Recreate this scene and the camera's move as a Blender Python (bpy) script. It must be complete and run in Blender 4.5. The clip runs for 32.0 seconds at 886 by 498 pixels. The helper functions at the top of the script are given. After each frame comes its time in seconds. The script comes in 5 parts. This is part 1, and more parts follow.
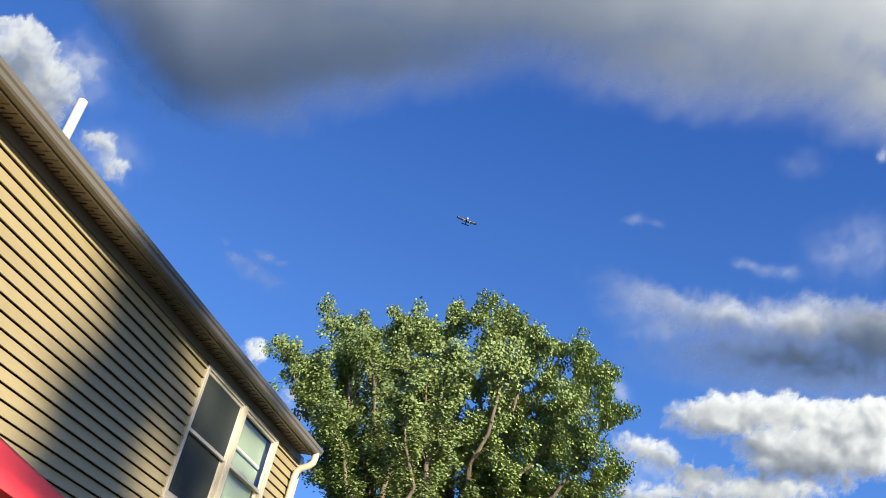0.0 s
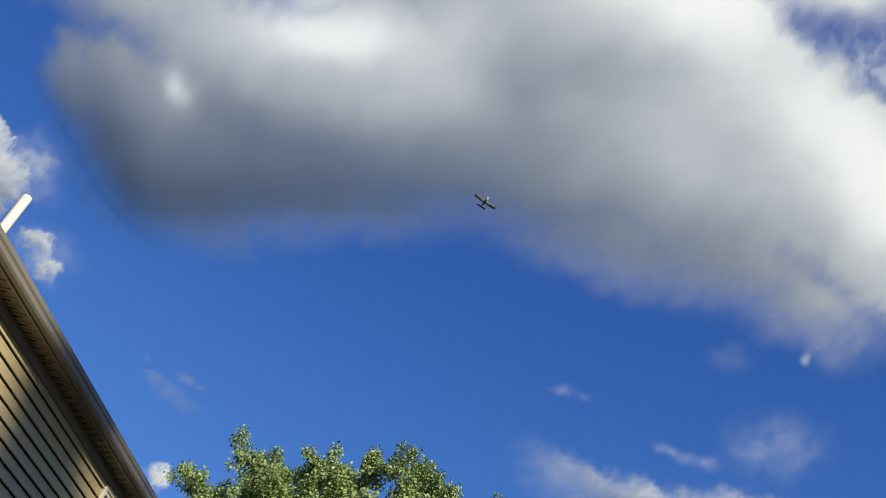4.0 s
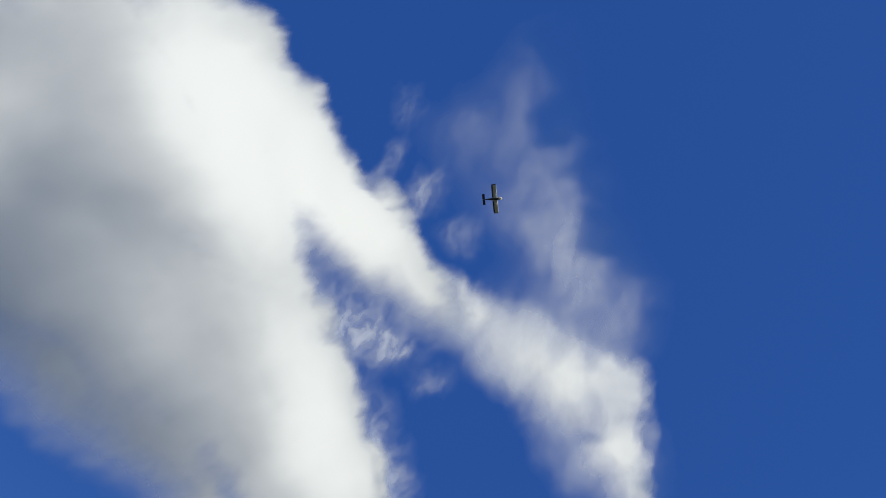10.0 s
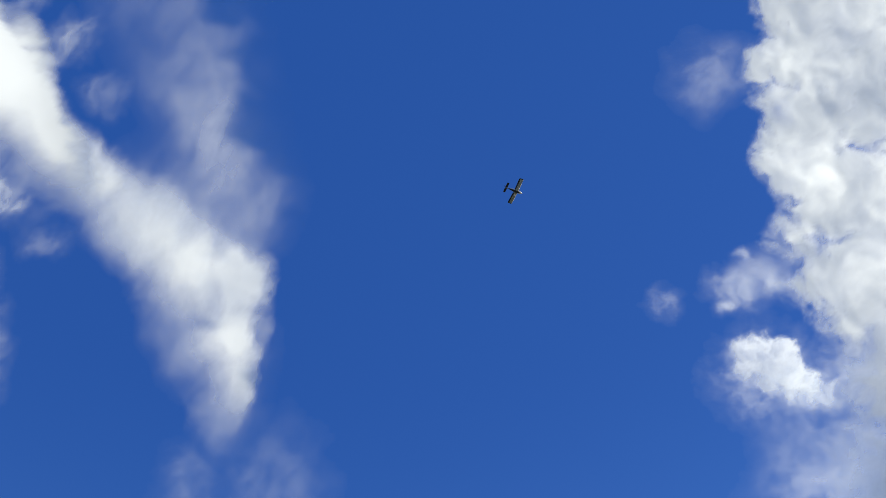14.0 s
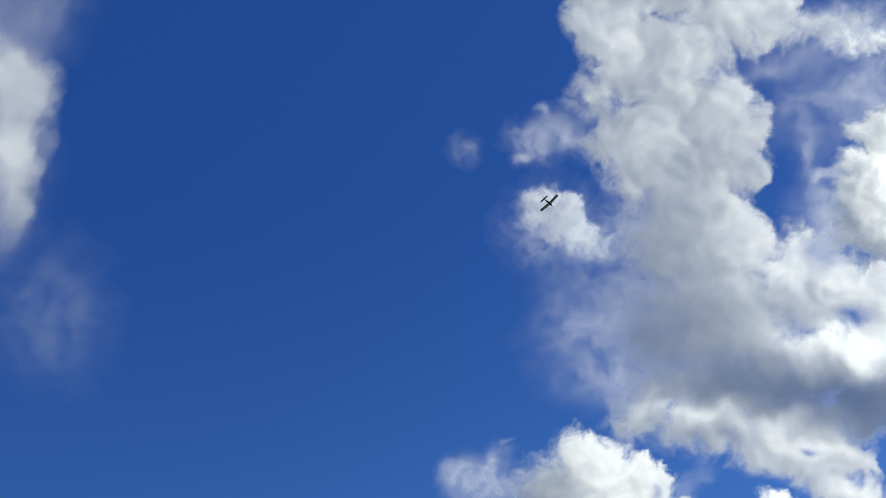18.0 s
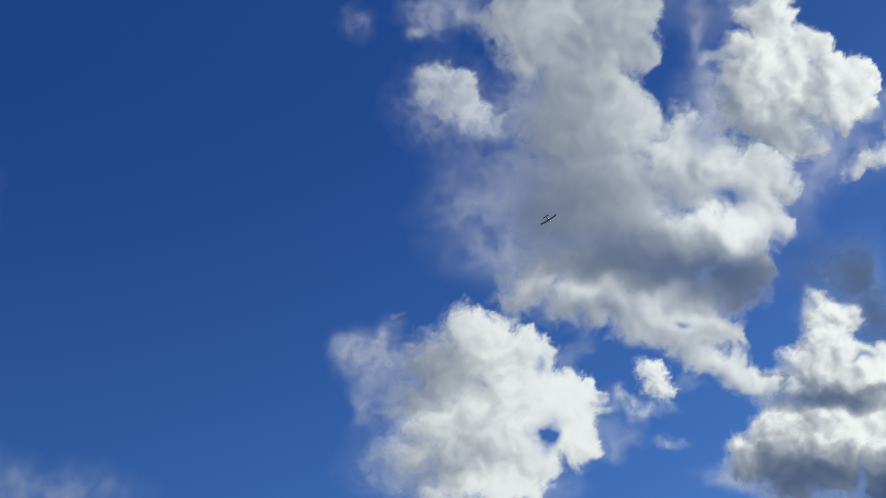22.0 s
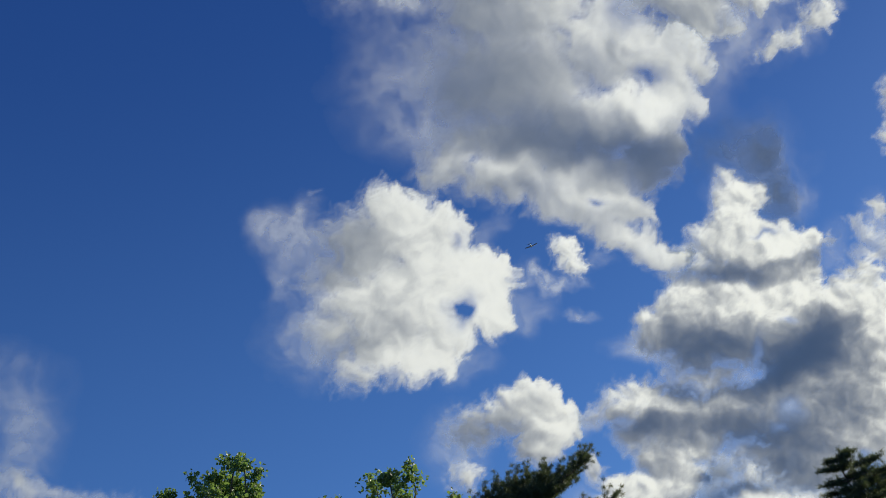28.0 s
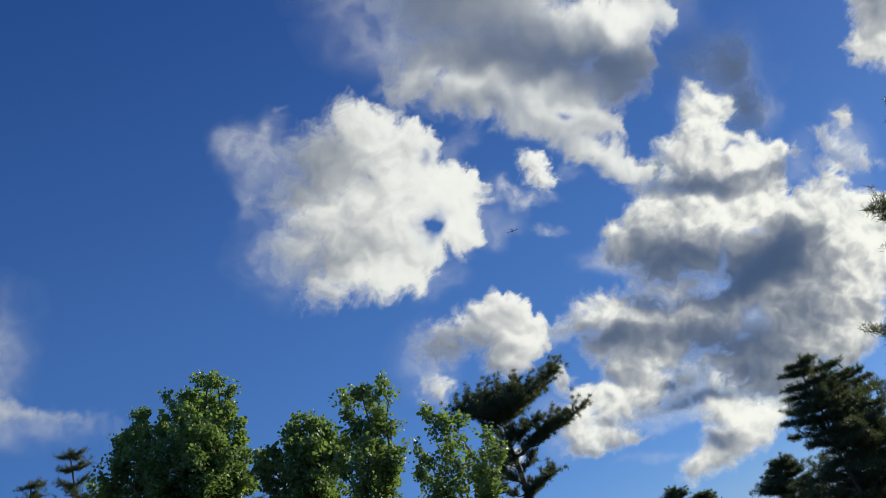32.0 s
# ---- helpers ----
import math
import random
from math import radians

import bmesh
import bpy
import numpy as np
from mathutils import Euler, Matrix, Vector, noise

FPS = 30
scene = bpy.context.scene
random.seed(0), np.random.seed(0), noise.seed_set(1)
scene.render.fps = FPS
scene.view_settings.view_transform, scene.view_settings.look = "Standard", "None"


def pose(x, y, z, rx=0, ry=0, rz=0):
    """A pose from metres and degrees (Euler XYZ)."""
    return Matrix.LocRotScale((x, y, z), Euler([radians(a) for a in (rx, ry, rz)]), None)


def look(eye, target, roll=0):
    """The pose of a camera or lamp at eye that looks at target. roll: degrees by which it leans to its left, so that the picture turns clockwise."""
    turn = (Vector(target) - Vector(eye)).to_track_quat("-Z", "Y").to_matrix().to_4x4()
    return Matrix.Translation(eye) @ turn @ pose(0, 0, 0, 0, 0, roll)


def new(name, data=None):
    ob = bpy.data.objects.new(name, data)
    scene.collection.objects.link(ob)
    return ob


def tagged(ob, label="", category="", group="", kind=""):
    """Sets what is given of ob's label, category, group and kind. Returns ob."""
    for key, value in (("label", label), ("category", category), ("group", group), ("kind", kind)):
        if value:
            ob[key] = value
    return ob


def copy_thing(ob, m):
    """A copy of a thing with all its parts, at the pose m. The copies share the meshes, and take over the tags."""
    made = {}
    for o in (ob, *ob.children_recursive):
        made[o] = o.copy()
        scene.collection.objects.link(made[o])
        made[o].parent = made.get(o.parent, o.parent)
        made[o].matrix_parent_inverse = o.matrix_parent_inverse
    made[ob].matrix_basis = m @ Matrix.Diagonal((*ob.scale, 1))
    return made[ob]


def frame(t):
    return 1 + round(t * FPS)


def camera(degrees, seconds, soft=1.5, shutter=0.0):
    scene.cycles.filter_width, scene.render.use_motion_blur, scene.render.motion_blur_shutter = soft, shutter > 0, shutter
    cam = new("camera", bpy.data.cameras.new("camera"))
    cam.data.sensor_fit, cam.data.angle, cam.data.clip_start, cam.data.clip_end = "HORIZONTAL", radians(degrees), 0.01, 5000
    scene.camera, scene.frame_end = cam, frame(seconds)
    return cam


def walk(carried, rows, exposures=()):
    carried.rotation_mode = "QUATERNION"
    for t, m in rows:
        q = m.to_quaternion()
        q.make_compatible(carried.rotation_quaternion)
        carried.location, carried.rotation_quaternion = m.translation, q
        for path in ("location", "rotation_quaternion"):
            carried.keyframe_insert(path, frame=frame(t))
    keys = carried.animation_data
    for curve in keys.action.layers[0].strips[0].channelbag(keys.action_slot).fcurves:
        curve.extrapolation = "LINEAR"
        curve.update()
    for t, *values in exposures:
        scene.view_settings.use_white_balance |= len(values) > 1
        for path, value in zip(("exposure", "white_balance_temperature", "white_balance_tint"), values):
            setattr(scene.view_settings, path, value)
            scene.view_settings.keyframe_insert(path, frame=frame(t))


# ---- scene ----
cam = camera(49.9, 32.0, 0.8)
# ---------------------------------------------------------------- camera
PATH = [
    (0, 120.19, -11.72, -6.74),
    (0.5, 121.18, -12.16, -6.87),
    (1, 122.40, -12.95, -7.28),
    (1.5, 123.64, -13.63, -7.96),
    (2, 124.65, -13.96, -8.74),
    (2.5, 125.94, -14.97, -10.08),
    (4.5, 133.06, -15.72, -16.33),
    (5, 135.19, -15.69, -18.41),
    (5.5, 137.35, -15.48, -20.75),
    (6, 139.30, -14.73, -23.16),
    (6.5, 141.17, -14.26, -26.19),
    (7, 143.13, -14.34, -30.86),
    (7.5, 144.95, -13.94, -35.67),
    (8, 146.62, -13.58, -39.95),
    (8.5, 148.05, -12.91, -44.02),
    (9, 149.35, -11.80, -48.46),
    (9.5, 150.35, -10.16, -51.80),
    (10, 150.69, -8.72, -55.17),
    (10.5, 150.90, -7.53, -58.78),
    (11, 150.63, -5.47, -61.13),
    (11.5, 150.08, -2.97, -62.73),
    (12, 149.90, -1.76, -66.12),
    (12.5, 149.07, -0.15, -68.23),
    (13, 147.83, 1.36, -70.55),
    (13.5, 146.54, 2.71, -73.26),
    (14, 145.23, 3.82, -75.59),
    (14.5, 143.70, 4.91, -77.56),
    (15, 142.50, 6.22, -78.98),
    (15.5, 141.17, 7.34, -80.52),
    (17.5, 135.58, 9.85, -85.40),
    (18, 134.09, 9.95, -86.83),
    (18.5, 132.59, 9.79, -88.39),
    (19, 131.36, 10.13, -89.36),
    (19.5, 130.41, 10.76, -89.98),
    (20, 129.49, 11.41, -90.59),
    (20.5, 128.53, 11.92, -91.19),
    (21, 127.53, 12.62, -91.57),
    (21.5, 126.49, 13.32, -91.95),
    (22, 125.59, 13.68, -92.27),
    (22.5, 124.83, 14.21, -92.67),
    (23, 124.18, 15.09, -92.79),
    (23.5, 123.61, 15.48, -93.03),
    (24, 122.78, 15.60, -93.49),
    (24.5, 121.94, 15.69, -93.94),
    (25, 121.18, 15.78, -94.34),
    (25.5, 120.35, 15.82, -94.90),
    (27.5, 117.62, 15.78, -96.59),
    (28, 117.04, 16.00, -96.80),
    (28.5, 116.43, 16.27, -97.01),
    (29, 115.83, 16.43, -97.16),
    (29.5, 115.21, 16.62, -97.30),
    (30, 114.59, 16.62, -97.58),
    (30.5, 113.79, 16.61, -97.85),
    (31, 112.97, 16.77, -98.01),
    (31.5, 112.24, 17.12, -98.11),
    (32, 111.58, 17.51, -98.22),
]

EYE = (0.0, 0.0, 1.6)
walk(cam, [(t, pose(*EYE, rx, ry, rz)) for t, rx, ry, rz in PATH],
     [(0, 0.98, 6350, 10), (2.5, 0.82, 6300, 10), (4.5, 0.50, 6250, 10), (6, 0.37, 6300, 10), (9, 0.44, 6250, 10), (13, 0.72, 6120, 10), (18, 0.24, 5850, 10), (23, -0.08, 5900, 10), (28, -0.1, 6120, 10), (32, 0.0, 6180, 10)])

# ---------------------------------------------------------------- light
SUN_AZ, SUN_EL = 150.0, 18.0
world = bpy.data.worlds.new("world")
scene.world = world
world.use_nodes = True
wn = world.node_tree.nodes
wl = world.node_tree.links
sky = wn.new("ShaderNodeTexSky")
sky.sky_type = "NISHITA"
sky.sun_disc = False
sky.sun_elevation = radians(SUN_EL)
sky.sun_rotation = radians(SUN_AZ)
sky.air_density, sky.dust_density, sky.ozone_density = 0.64, 0.1, 5.0
deep = wn.new("ShaderNodeHueSaturation")
deep.inputs["Saturation"].default_value = 1.06
deep.inputs["Hue"].default_value = 0.507
wl.new(sky.outputs[0], deep.inputs["Color"])
even = wn.new("ShaderNodeMix")
even.data_type = "RGBA"
even.inputs["Factor"].default_value = 0.68
# clear air: deep blue overhead, paler towards the horizon
heights, split, pale = wn.new("ShaderNodeTexCoord"), wn.new("ShaderNodeSeparateXYZ"), wn.new("ShaderNodeMapRange")
wl.new(heights.outputs["Generated"], split.inputs[0])
wl.new(split.outputs["Z"], pale.inputs["Value"])
pale.inputs["From Min"].default_value, pale.inputs["From Max"].default_value = 0.1, 0.75
pale.interpolation_type = "SMOOTHSTEP"
clear = wn.new("ShaderNodeMix")
clear.data_type = "RGBA"
clear.inputs["A"].default_value, clear.inputs["B"].default_value = (0.48, 1.28, 3.2, 1), (0.10, 0.42, 1.75, 1)
wl.new(pale.outputs["Result"], clear.inputs["Factor"])
wl.new(clear.outputs["Result"], even.inputs["B"])
wl.new(deep.outputs[0], even.inputs["A"])
wl.new(even.outputs["Result"], wn["Background"].inputs[0])
wn["Background"].inputs[1].default_value = 0.131
lamp = bpy.data.lights.new("sun", "SUN")
lamp.energy, lamp.angle, lamp.color = 4.8, radians(0.7), (1.0, 0.87, 0.68)
sun_way = Vector((math.sin(radians(SUN_AZ)) * math.cos(radians(SUN_EL)), math.cos(radians(SUN_AZ)) * math.cos(radians(SUN_EL)), math.sin(radians(SUN_EL))))
sun = new("sun", lamp)
sun.matrix_world = look(sun_way * 60, (0, 0, 0))


# ---------------------------------------------------------------- materials
def material(name, color, rough=0.6, metal=0.0, grain=(0.0, 20.0), stain=(0.0, 1.5), bump=0.0, vary=0.0, spec=0.5, island=False, stretch=(1, 1, 1)):
    """A surface with fine grain and broad stains (strength, size per metre), a little relief and a shade of its own for each piece."""
    m = bpy.data.materials.new(name)
    m.use_nodes = True
    n, l = m.node_tree.nodes, m.node_tree.links
    p = n["Principled BSDF"]
    p.inputs["Roughness"].default_value, p.inputs["Metallic"].default_value = rough, metal
    p.inputs["Specular IOR Level"].default_value = spec
    coord = n.new("ShaderNodeTexCoord")
    mapping = n.new("ShaderNodeMapping")
    mapping.inputs["Scale"].default_value = stretch
    l.new(coord.outputs["Object"], mapping.inputs[0])
    value = None
    for amount, size in (grain, stain):
        tex = n.new("ShaderNodeTexNoise")
        tex.inputs["Scale"].default_value, tex.inputs["Detail"].default_value = size, 6
        l.new(mapping.outputs[0], tex.inputs["Vector"])
        span = n.new("ShaderNodeMapRange")
        span.inputs["From Min"].default_value, span.inputs["From Max"].default_value = 0.25, 0.75
        span.inputs["To Min"].default_value, span.inputs["To Max"].default_value = 1 - amount, 1 + amount
        l.new(tex.outputs["Fac"], span.inputs["Value"])
        if value is None:
            value, fine = span.outputs[0], tex
        else:
            times = n.new("ShaderNodeMath")
            times.operation = "MULTIPLY"
            l.new(value, times.inputs[0]), l.new(span.outputs[0], times.inputs[1])
            value = times.outputs[0]
    if vary:
        info = n.new("ShaderNodeNewGeometry" if island else "ShaderNodeObjectInfo")
        span = n.new("ShaderNodeMapRange")
        span.inputs["To Min"].default_value, span.inputs["To Max"].default_value = 1 - vary, 1 + vary
        l.new(info.outputs["Random Per Island" if island else "Random"], span.inputs["Value"])
        times = n.new("ShaderNodeMath")
        times.operation = "MULTIPLY"
        l.new(value, times.inputs[0]), l.new(span.outputs[0], times.inputs[1])
        value = times.outputs[0]
    tint = n.new("ShaderNodeVectorMath")
    tint.operation = "SCALE"
    tint.inputs[0].default_value = color
    l.new(value, tint.inputs["Scale"])
    l.new(tint.outputs[0], p.inputs["Base Color"])
    if bump:
        b = n.new("ShaderNodeBump")
        b.inputs["Strength"].default_value, b.inputs["Distance"].default_value = bump, 0.01
        l.new(fine.outputs["Fac"], b.inputs["Height"])
        l.new(b.outputs[0], p.inputs["Normal"])
    return m


def leaf_material(name, color, through_color, share=0.35, vary=0.35, rough=0.5):
    """Thin leaves: a matt-glossy face and light that comes through from behind."""
    m = material(name, color, rough, grain=(0.15, 3.0), stain=(0.25, 0.35), vary=vary, island=True, spec=0.35)
    n, l = m.node_tree.nodes, m.node_tree.links
    back = n.new("ShaderNodeBsdfTranslucent")
    back.inputs["Color"].default_value = (*through_color, 1)
    mix = n.new("ShaderNodeMixShader")
    mix.inputs[0].default_value = share
    l.new(n["Principled BSDF"].outputs[0], mix.inputs[1]), l.new(back.outputs[0], mix.inputs[2])
    l.new(mix.outputs[0], n["Material Output"].inputs["Surface"])
    return m


def glass_material(name, color=(0.9, 0.95, 0.95), rough=0.02):
    m = bpy.data.materials.new(name)
    m.use_nodes = True
    p = m.node_tree.nodes["Principled BSDF"]
    p.inputs["Base Color"].default_value = (*color, 1)
    p.inputs["Roughness"].default_value, p.inputs["IOR"].default_value = rough, 1.33
    p.inputs["Transmission Weight"].default_value = 1.0
    return m


def cloud_material():
    """Droplets: they scatter the light that falls on them; thick holds painted sun shading that dims what comes
    through; thin towards the rims.
    """
    m = bpy.data.materials.new("cloud")
    m.use_nodes = True
    n, l = m.node_tree.nodes, m.node_tree.links
    n.remove(n["Principled BSDF"])
    face, back, clear = n.new("ShaderNodeBsdfDiffuse"), n.new("ShaderNodeBsdfTranslucent"), n.new("ShaderNodeBsdfTransparent")
    # blue tint painted in for skylight on the dark side
    face.inputs["Color"].default_value = (0.25, 0.33, 0.455, 1)
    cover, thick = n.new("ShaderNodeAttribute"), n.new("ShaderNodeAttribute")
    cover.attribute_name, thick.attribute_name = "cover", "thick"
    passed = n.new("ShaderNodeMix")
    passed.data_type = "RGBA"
    # cream to slate by thick, the painted sun and shade
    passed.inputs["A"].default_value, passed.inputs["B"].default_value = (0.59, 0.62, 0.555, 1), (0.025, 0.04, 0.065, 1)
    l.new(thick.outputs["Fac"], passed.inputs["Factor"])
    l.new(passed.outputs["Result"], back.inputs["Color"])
    both, whole = n.new("ShaderNodeAddShader"), n.new("ShaderNodeMixShader")
    l.new(face.outputs[0], both.inputs[0]), l.new(back.outputs[0], both.inputs[1])
    l.new(cover.outputs["Fac"], whole.inputs[0])
    l.new(clear.outputs[0], whole.inputs[1]), l.new(both.outputs[0], whole.inputs[2])
    l.new(whole.outputs[0], n["Material Output"].inputs["Surface"])
    return m


SIDING = material("tan_vinyl_siding", (0.365, 0.303, 0.158), 0.45, grain=(0.05, 60), stain=(0.08, 0.8), bump=0.1, vary=0.05, stretch=(0.15, 1, 1))
TRIM = material("cream_vinyl_trim", (0.56, 0.51, 0.38), 0.4, grain=(0.04, 40), stain=(0.10, 2.0), bump=0.05, vary=0.03)
SASH = material("white_vinyl_sash", (0.54, 0.51, 0.42), 0.35, grain=(0.03, 40), stain=(0.06, 3.0), vary=0.03)
SOFFIT = material("taupe_soffit", (0.185, 0.163, 0.115), 0.5, grain=(0.05, 30), stain=(0.12, 1.2), vary=0.06)
GUTTER = material("taupe_gutter", (0.17, 0.157, 0.122), 0.4, grain=(0.05, 30), stain=(0.15, 1.0), bump=0.05)
# near-black, painted shade for the gaps behind siding laps and in vent slots
GAP_SHADE = material("gap_shade_black", (0.02, 0.018, 0.015), 0.9)
SHINGLE = material("grey_shingles", (0.10, 0.09, 0.085), 0.9, grain=(0.4, 60), stain=(0.2, 1.0), bump=0.6)
PVC = material("white_plastic_pipe", (0.60, 0.57, 0.47), 0.35, grain=(0.03, 30), stain=(0.08, 3))
BRICKISH = material("concrete_footing", (0.32, 0.31, 0.29), 0.9, grain=(0.2, 30), stain=(0.2, 1.0), bump=0.4)
GLASS = glass_material("window_glass")
SCREEN = material("insect_screen", (0.05, 0.06, 0.05), 0.7, grain=(0.2, 80))
screen_nodes = SCREEN.node_tree.nodes
mesh_gap, mesh_mix = screen_nodes.new("ShaderNodeBsdfTransparent"), screen_nodes.new("ShaderNodeMixShader")
mesh_mix.inputs[0].default_value = 0.75
SCREEN.node_tree.links.new(mesh_gap.outputs[0], mesh_mix.inputs[1])
SCREEN.node_tree.links.new(screen_nodes["Principled BSDF"].outputs[0], mesh_mix.inputs[2])
SCREEN.node_tree.links.new(mesh_mix.outputs[0], screen_nodes["Material Output"].inputs["Surface"])
BLIND = material("pale_blind", (0.24, 0.29, 0.18), 0.7, grain=(0.04, 20), stain=(0.08, 1.0), vary=0.05)
ROOM = material("dim_room_wall", (0.22, 0.21, 0.19), 0.9, grain=(0.05, 10), stain=(0.1, 1))
GRASS = material("lawn", (0.055, 0.065, 0.03), 0.9, grain=(0.5, 25), stain=(0.4, 0.25), bump=0.8)
RED = material("red_canvas", (0.80, 0.035, 0.05), 0.75, grain=(0.05, 150), stain=(0.08, 2.0), bump=0.1)
METAL = material("grey_metal", (0.35, 0.35, 0.36), 0.35, 0.9, grain=(0.05, 60))
BARK = material("grey_bark", (0.17, 0.135, 0.10), 0.9, grain=(0.4, 12), stain=(0.3, 1.5), bump=0.8, stretch=(1, 1, 0.25))
PALE_BARK = material("pale_bark", (0.36, 0.31, 0.24), 0.85, grain=(0.35, 10), stain=(0.3, 1.2), bump=0.6, stretch=(1, 1, 0.3))
LEAF = leaf_material("maple_leaf", (0.235, 0.31, 0.11), (0.20, 0.28, 0.05), 0.12, vary=0.28)
LEAF_OAK = leaf_material("oak_leaf", (0.165, 0.25, 0.10), (0.30, 0.46, 0.085), 0.42, rough=0.42)
NEEDLE = leaf_material("pine_needle", (0.085, 0.118, 0.062), (0.15, 0.2, 0.06), 0.3)
CLOUD = cloud_material()
WHITE_PAINT = material("white_aircraft_paint", (0.66, 0.66, 0.64), 0.3, grain=(0.03, 6), stain=(0.06, 0.8))
NAVY_PAINT = material("navy_aircraft_paint", (0.035, 0.04, 0.07), 0.3, grain=(0.05, 6), stain=(0.1, 0.8))
TYRE = material("black_rubber", (0.02, 0.02, 0.02), 0.8, grain=(0.1, 30))
COCKPIT = material("tinted_acrylic", (0.02, 0.03, 0.04), 0.05, grain=(0.0, 5))


# ---------------------------------------------------------------- mesh helpers
def link(name, mesh, mat, parent=None, label="", smooth=False):
    mesh.materials.append(mat)
    if smooth:
        mesh.polygons.foreach_set("use_smooth", np.ones(len(mesh.polygons), bool))
    ob = new(name, mesh)
    if parent is not None:
        ob.parent = parent
    return tagged(ob, label)


def part(name, bm, mat, parent=None, label="", smooth=False):
    mesh = bpy.data.meshes.new(name)
    bmesh.ops.recalc_face_normals(bm, faces=bm.faces)
    bm.to_mesh(mesh)
    bm.free()
    return link(name, mesh, mat, parent, label, smooth)


def thing(name, m, label, category, group="", kind=""):
    ob = new(name)
    ob.matrix_basis = m
    return tagged(ob, label, category, group, kind)


def add_box(bm, lo, hi, m=None):
    c = [(lo[i] + hi[i]) / 2 for i in range(3)]
    s = [hi[i] - lo[i] for i in range(3)]
    t = Matrix.Translation(c) @ Matrix.Diagonal((*s, 1))
    return bmesh.ops.create_cube(bm, size=1, matrix=(m @ t if m else t))["verts"]


def box(lo, hi, bevel=0.0):
    bm = bmesh.new()
    add_box(bm, lo, hi)
    if bevel:
        bmesh.ops.bevel(bm, geom=bm.edges[:], offset=bevel, segments=2, affect="EDGES", profile=0.6)
    return bm


def extrude_x(profile, x0, x1):
    """A straight length of a (y, z) profile along x."""
    bm = bmesh.new()
    a = [bm.verts.new((x0, y, z)) for y, z in profile]
    b = [bm.verts.new((x1, y, z)) for y, z in profile]
    k = len(profile)
    for i in range(k):
        bm.faces.new((a[i], a[(i + 1) % k], b[(i + 1) % k], b[i]))
    bm.faces.new(a), bm.faces.new(b[::-1])
    return bm


def tube(bm, points, radii, sides=8, caps=True):
    """A round tube through points; radii one to a point."""
    points = [Vector(p) for p in points]
    rings, side = [], None
    for i, p in enumerate(points):
        way = (points[min(i + 1, len(points) - 1)] - points[max(i - 1, 0)]).normalized()
        if side is None:
            side = way.orthogonal().normalized()
        side = (side - way * side.dot(way)).normalized()
        up = way.cross(side)
        rings.append([bm.verts.new(p + (side * math.cos(a) + up * math.sin(a)) * radii[i]) for a in np.linspace(0, 2 * math.pi, sides, endpoint=False)])
    for r, q in zip(rings, rings[1:]):
        for i in range(sides):
            bm.faces.new((r[i], r[(i + 1) % sides], q[(i + 1) % sides], q[i]))
    if caps:
        bm.faces.new(rings[0][::-1]), bm.faces.new(rings[-1])
    return bm


def raw_mesh(name, verts, faces):
    """A mesh from an array of places and an array of equal-sided faces."""
    verts, faces = np.asarray(verts, np.float32), np.asarray(faces, np.int32)
    mesh = bpy.data.meshes.new(name)
    mesh.vertices.add(len(verts))
    mesh.vertices.foreach_set("co", verts.ravel())
    k = faces.shape[1]
    mesh.loops.add(faces.size)
    mesh.loops.foreach_set("vertex_index", faces.ravel())
    mesh.polygons.add(len(faces))
    mesh.polygons.foreach_set("loop_start", np.arange(0, faces.size, k, dtype=np.int32))
    mesh.update(calc_edges=True)
    return mesh


# ---------------------------------------------------------------- noise on arrays
RNG = np.random.default_rng(7)
PERM = RNG.permutation(512)
GRAD = np.stack([np.cos(np.arange(512) * 2.399963), np.sin(np.arange(512) * 2.399963)], -1)


def perlin(x, y):
    xi, yi = np.floor(x).astype(int), np.floor(y).astype(int)
    fx, fy = x - xi, y - yi
    u, v = fx * fx * fx * (fx * (fx * 6 - 15) + 10), fy * fy * fy * (fy * (fy * 6 - 15) + 10)

    def corner(dx, dy):
        g = GRAD[PERM[(PERM[(xi + dx) % 512] + yi + dy) % 512]]
        return g[..., 0] * (fx - dx) + g[..., 1] * (fy - dy)

    low = corner(0, 0) * (1 - u) + corner(1, 0) * u
    high = corner(0, 1) * (1 - u) + corner(1, 1) * u
    return (low * (1 - v) + high * v) * 1.5


def fbm(x, y, octaves=5, gain=0.5, billow=False):
    total, amount, norm = 0.0, 1.0, 0.0
    for i in range(octaves):
        p = perlin(x * 2**i + 17.3 * i, y * 2**i + 9.1 * i)
        total = total + amount * (2.4 * np.sqrt(p * p + 0.012) - 0.75 if billow else p)
        norm += amount
        amount *= gain
    return total / norm


def smooth(a, b, x):
    t = np.clip((x - a) / (b - a), 0, 1)
    return t * t * (3 - 2 * t)


# ---------------------------------------------------------------- clouds
def blur(a, n):
    """A soft mean over about n cells each way."""
    for axis in (0, 1):
        for _ in range(2):
            pad = [(n + 1, n) if k == axis else (0, 0) for k in (0, 1)]
            s = np.cumsum(np.pad(a, pad, "edge"), axis)
            a = (np.take(s, range(2 * n + 1, s.shape[axis]), axis) - np.take(s, range(0, s.shape[axis] - 2 * n - 1), axis)) / (2 * n + 1)
    return a


CLOUDED = []


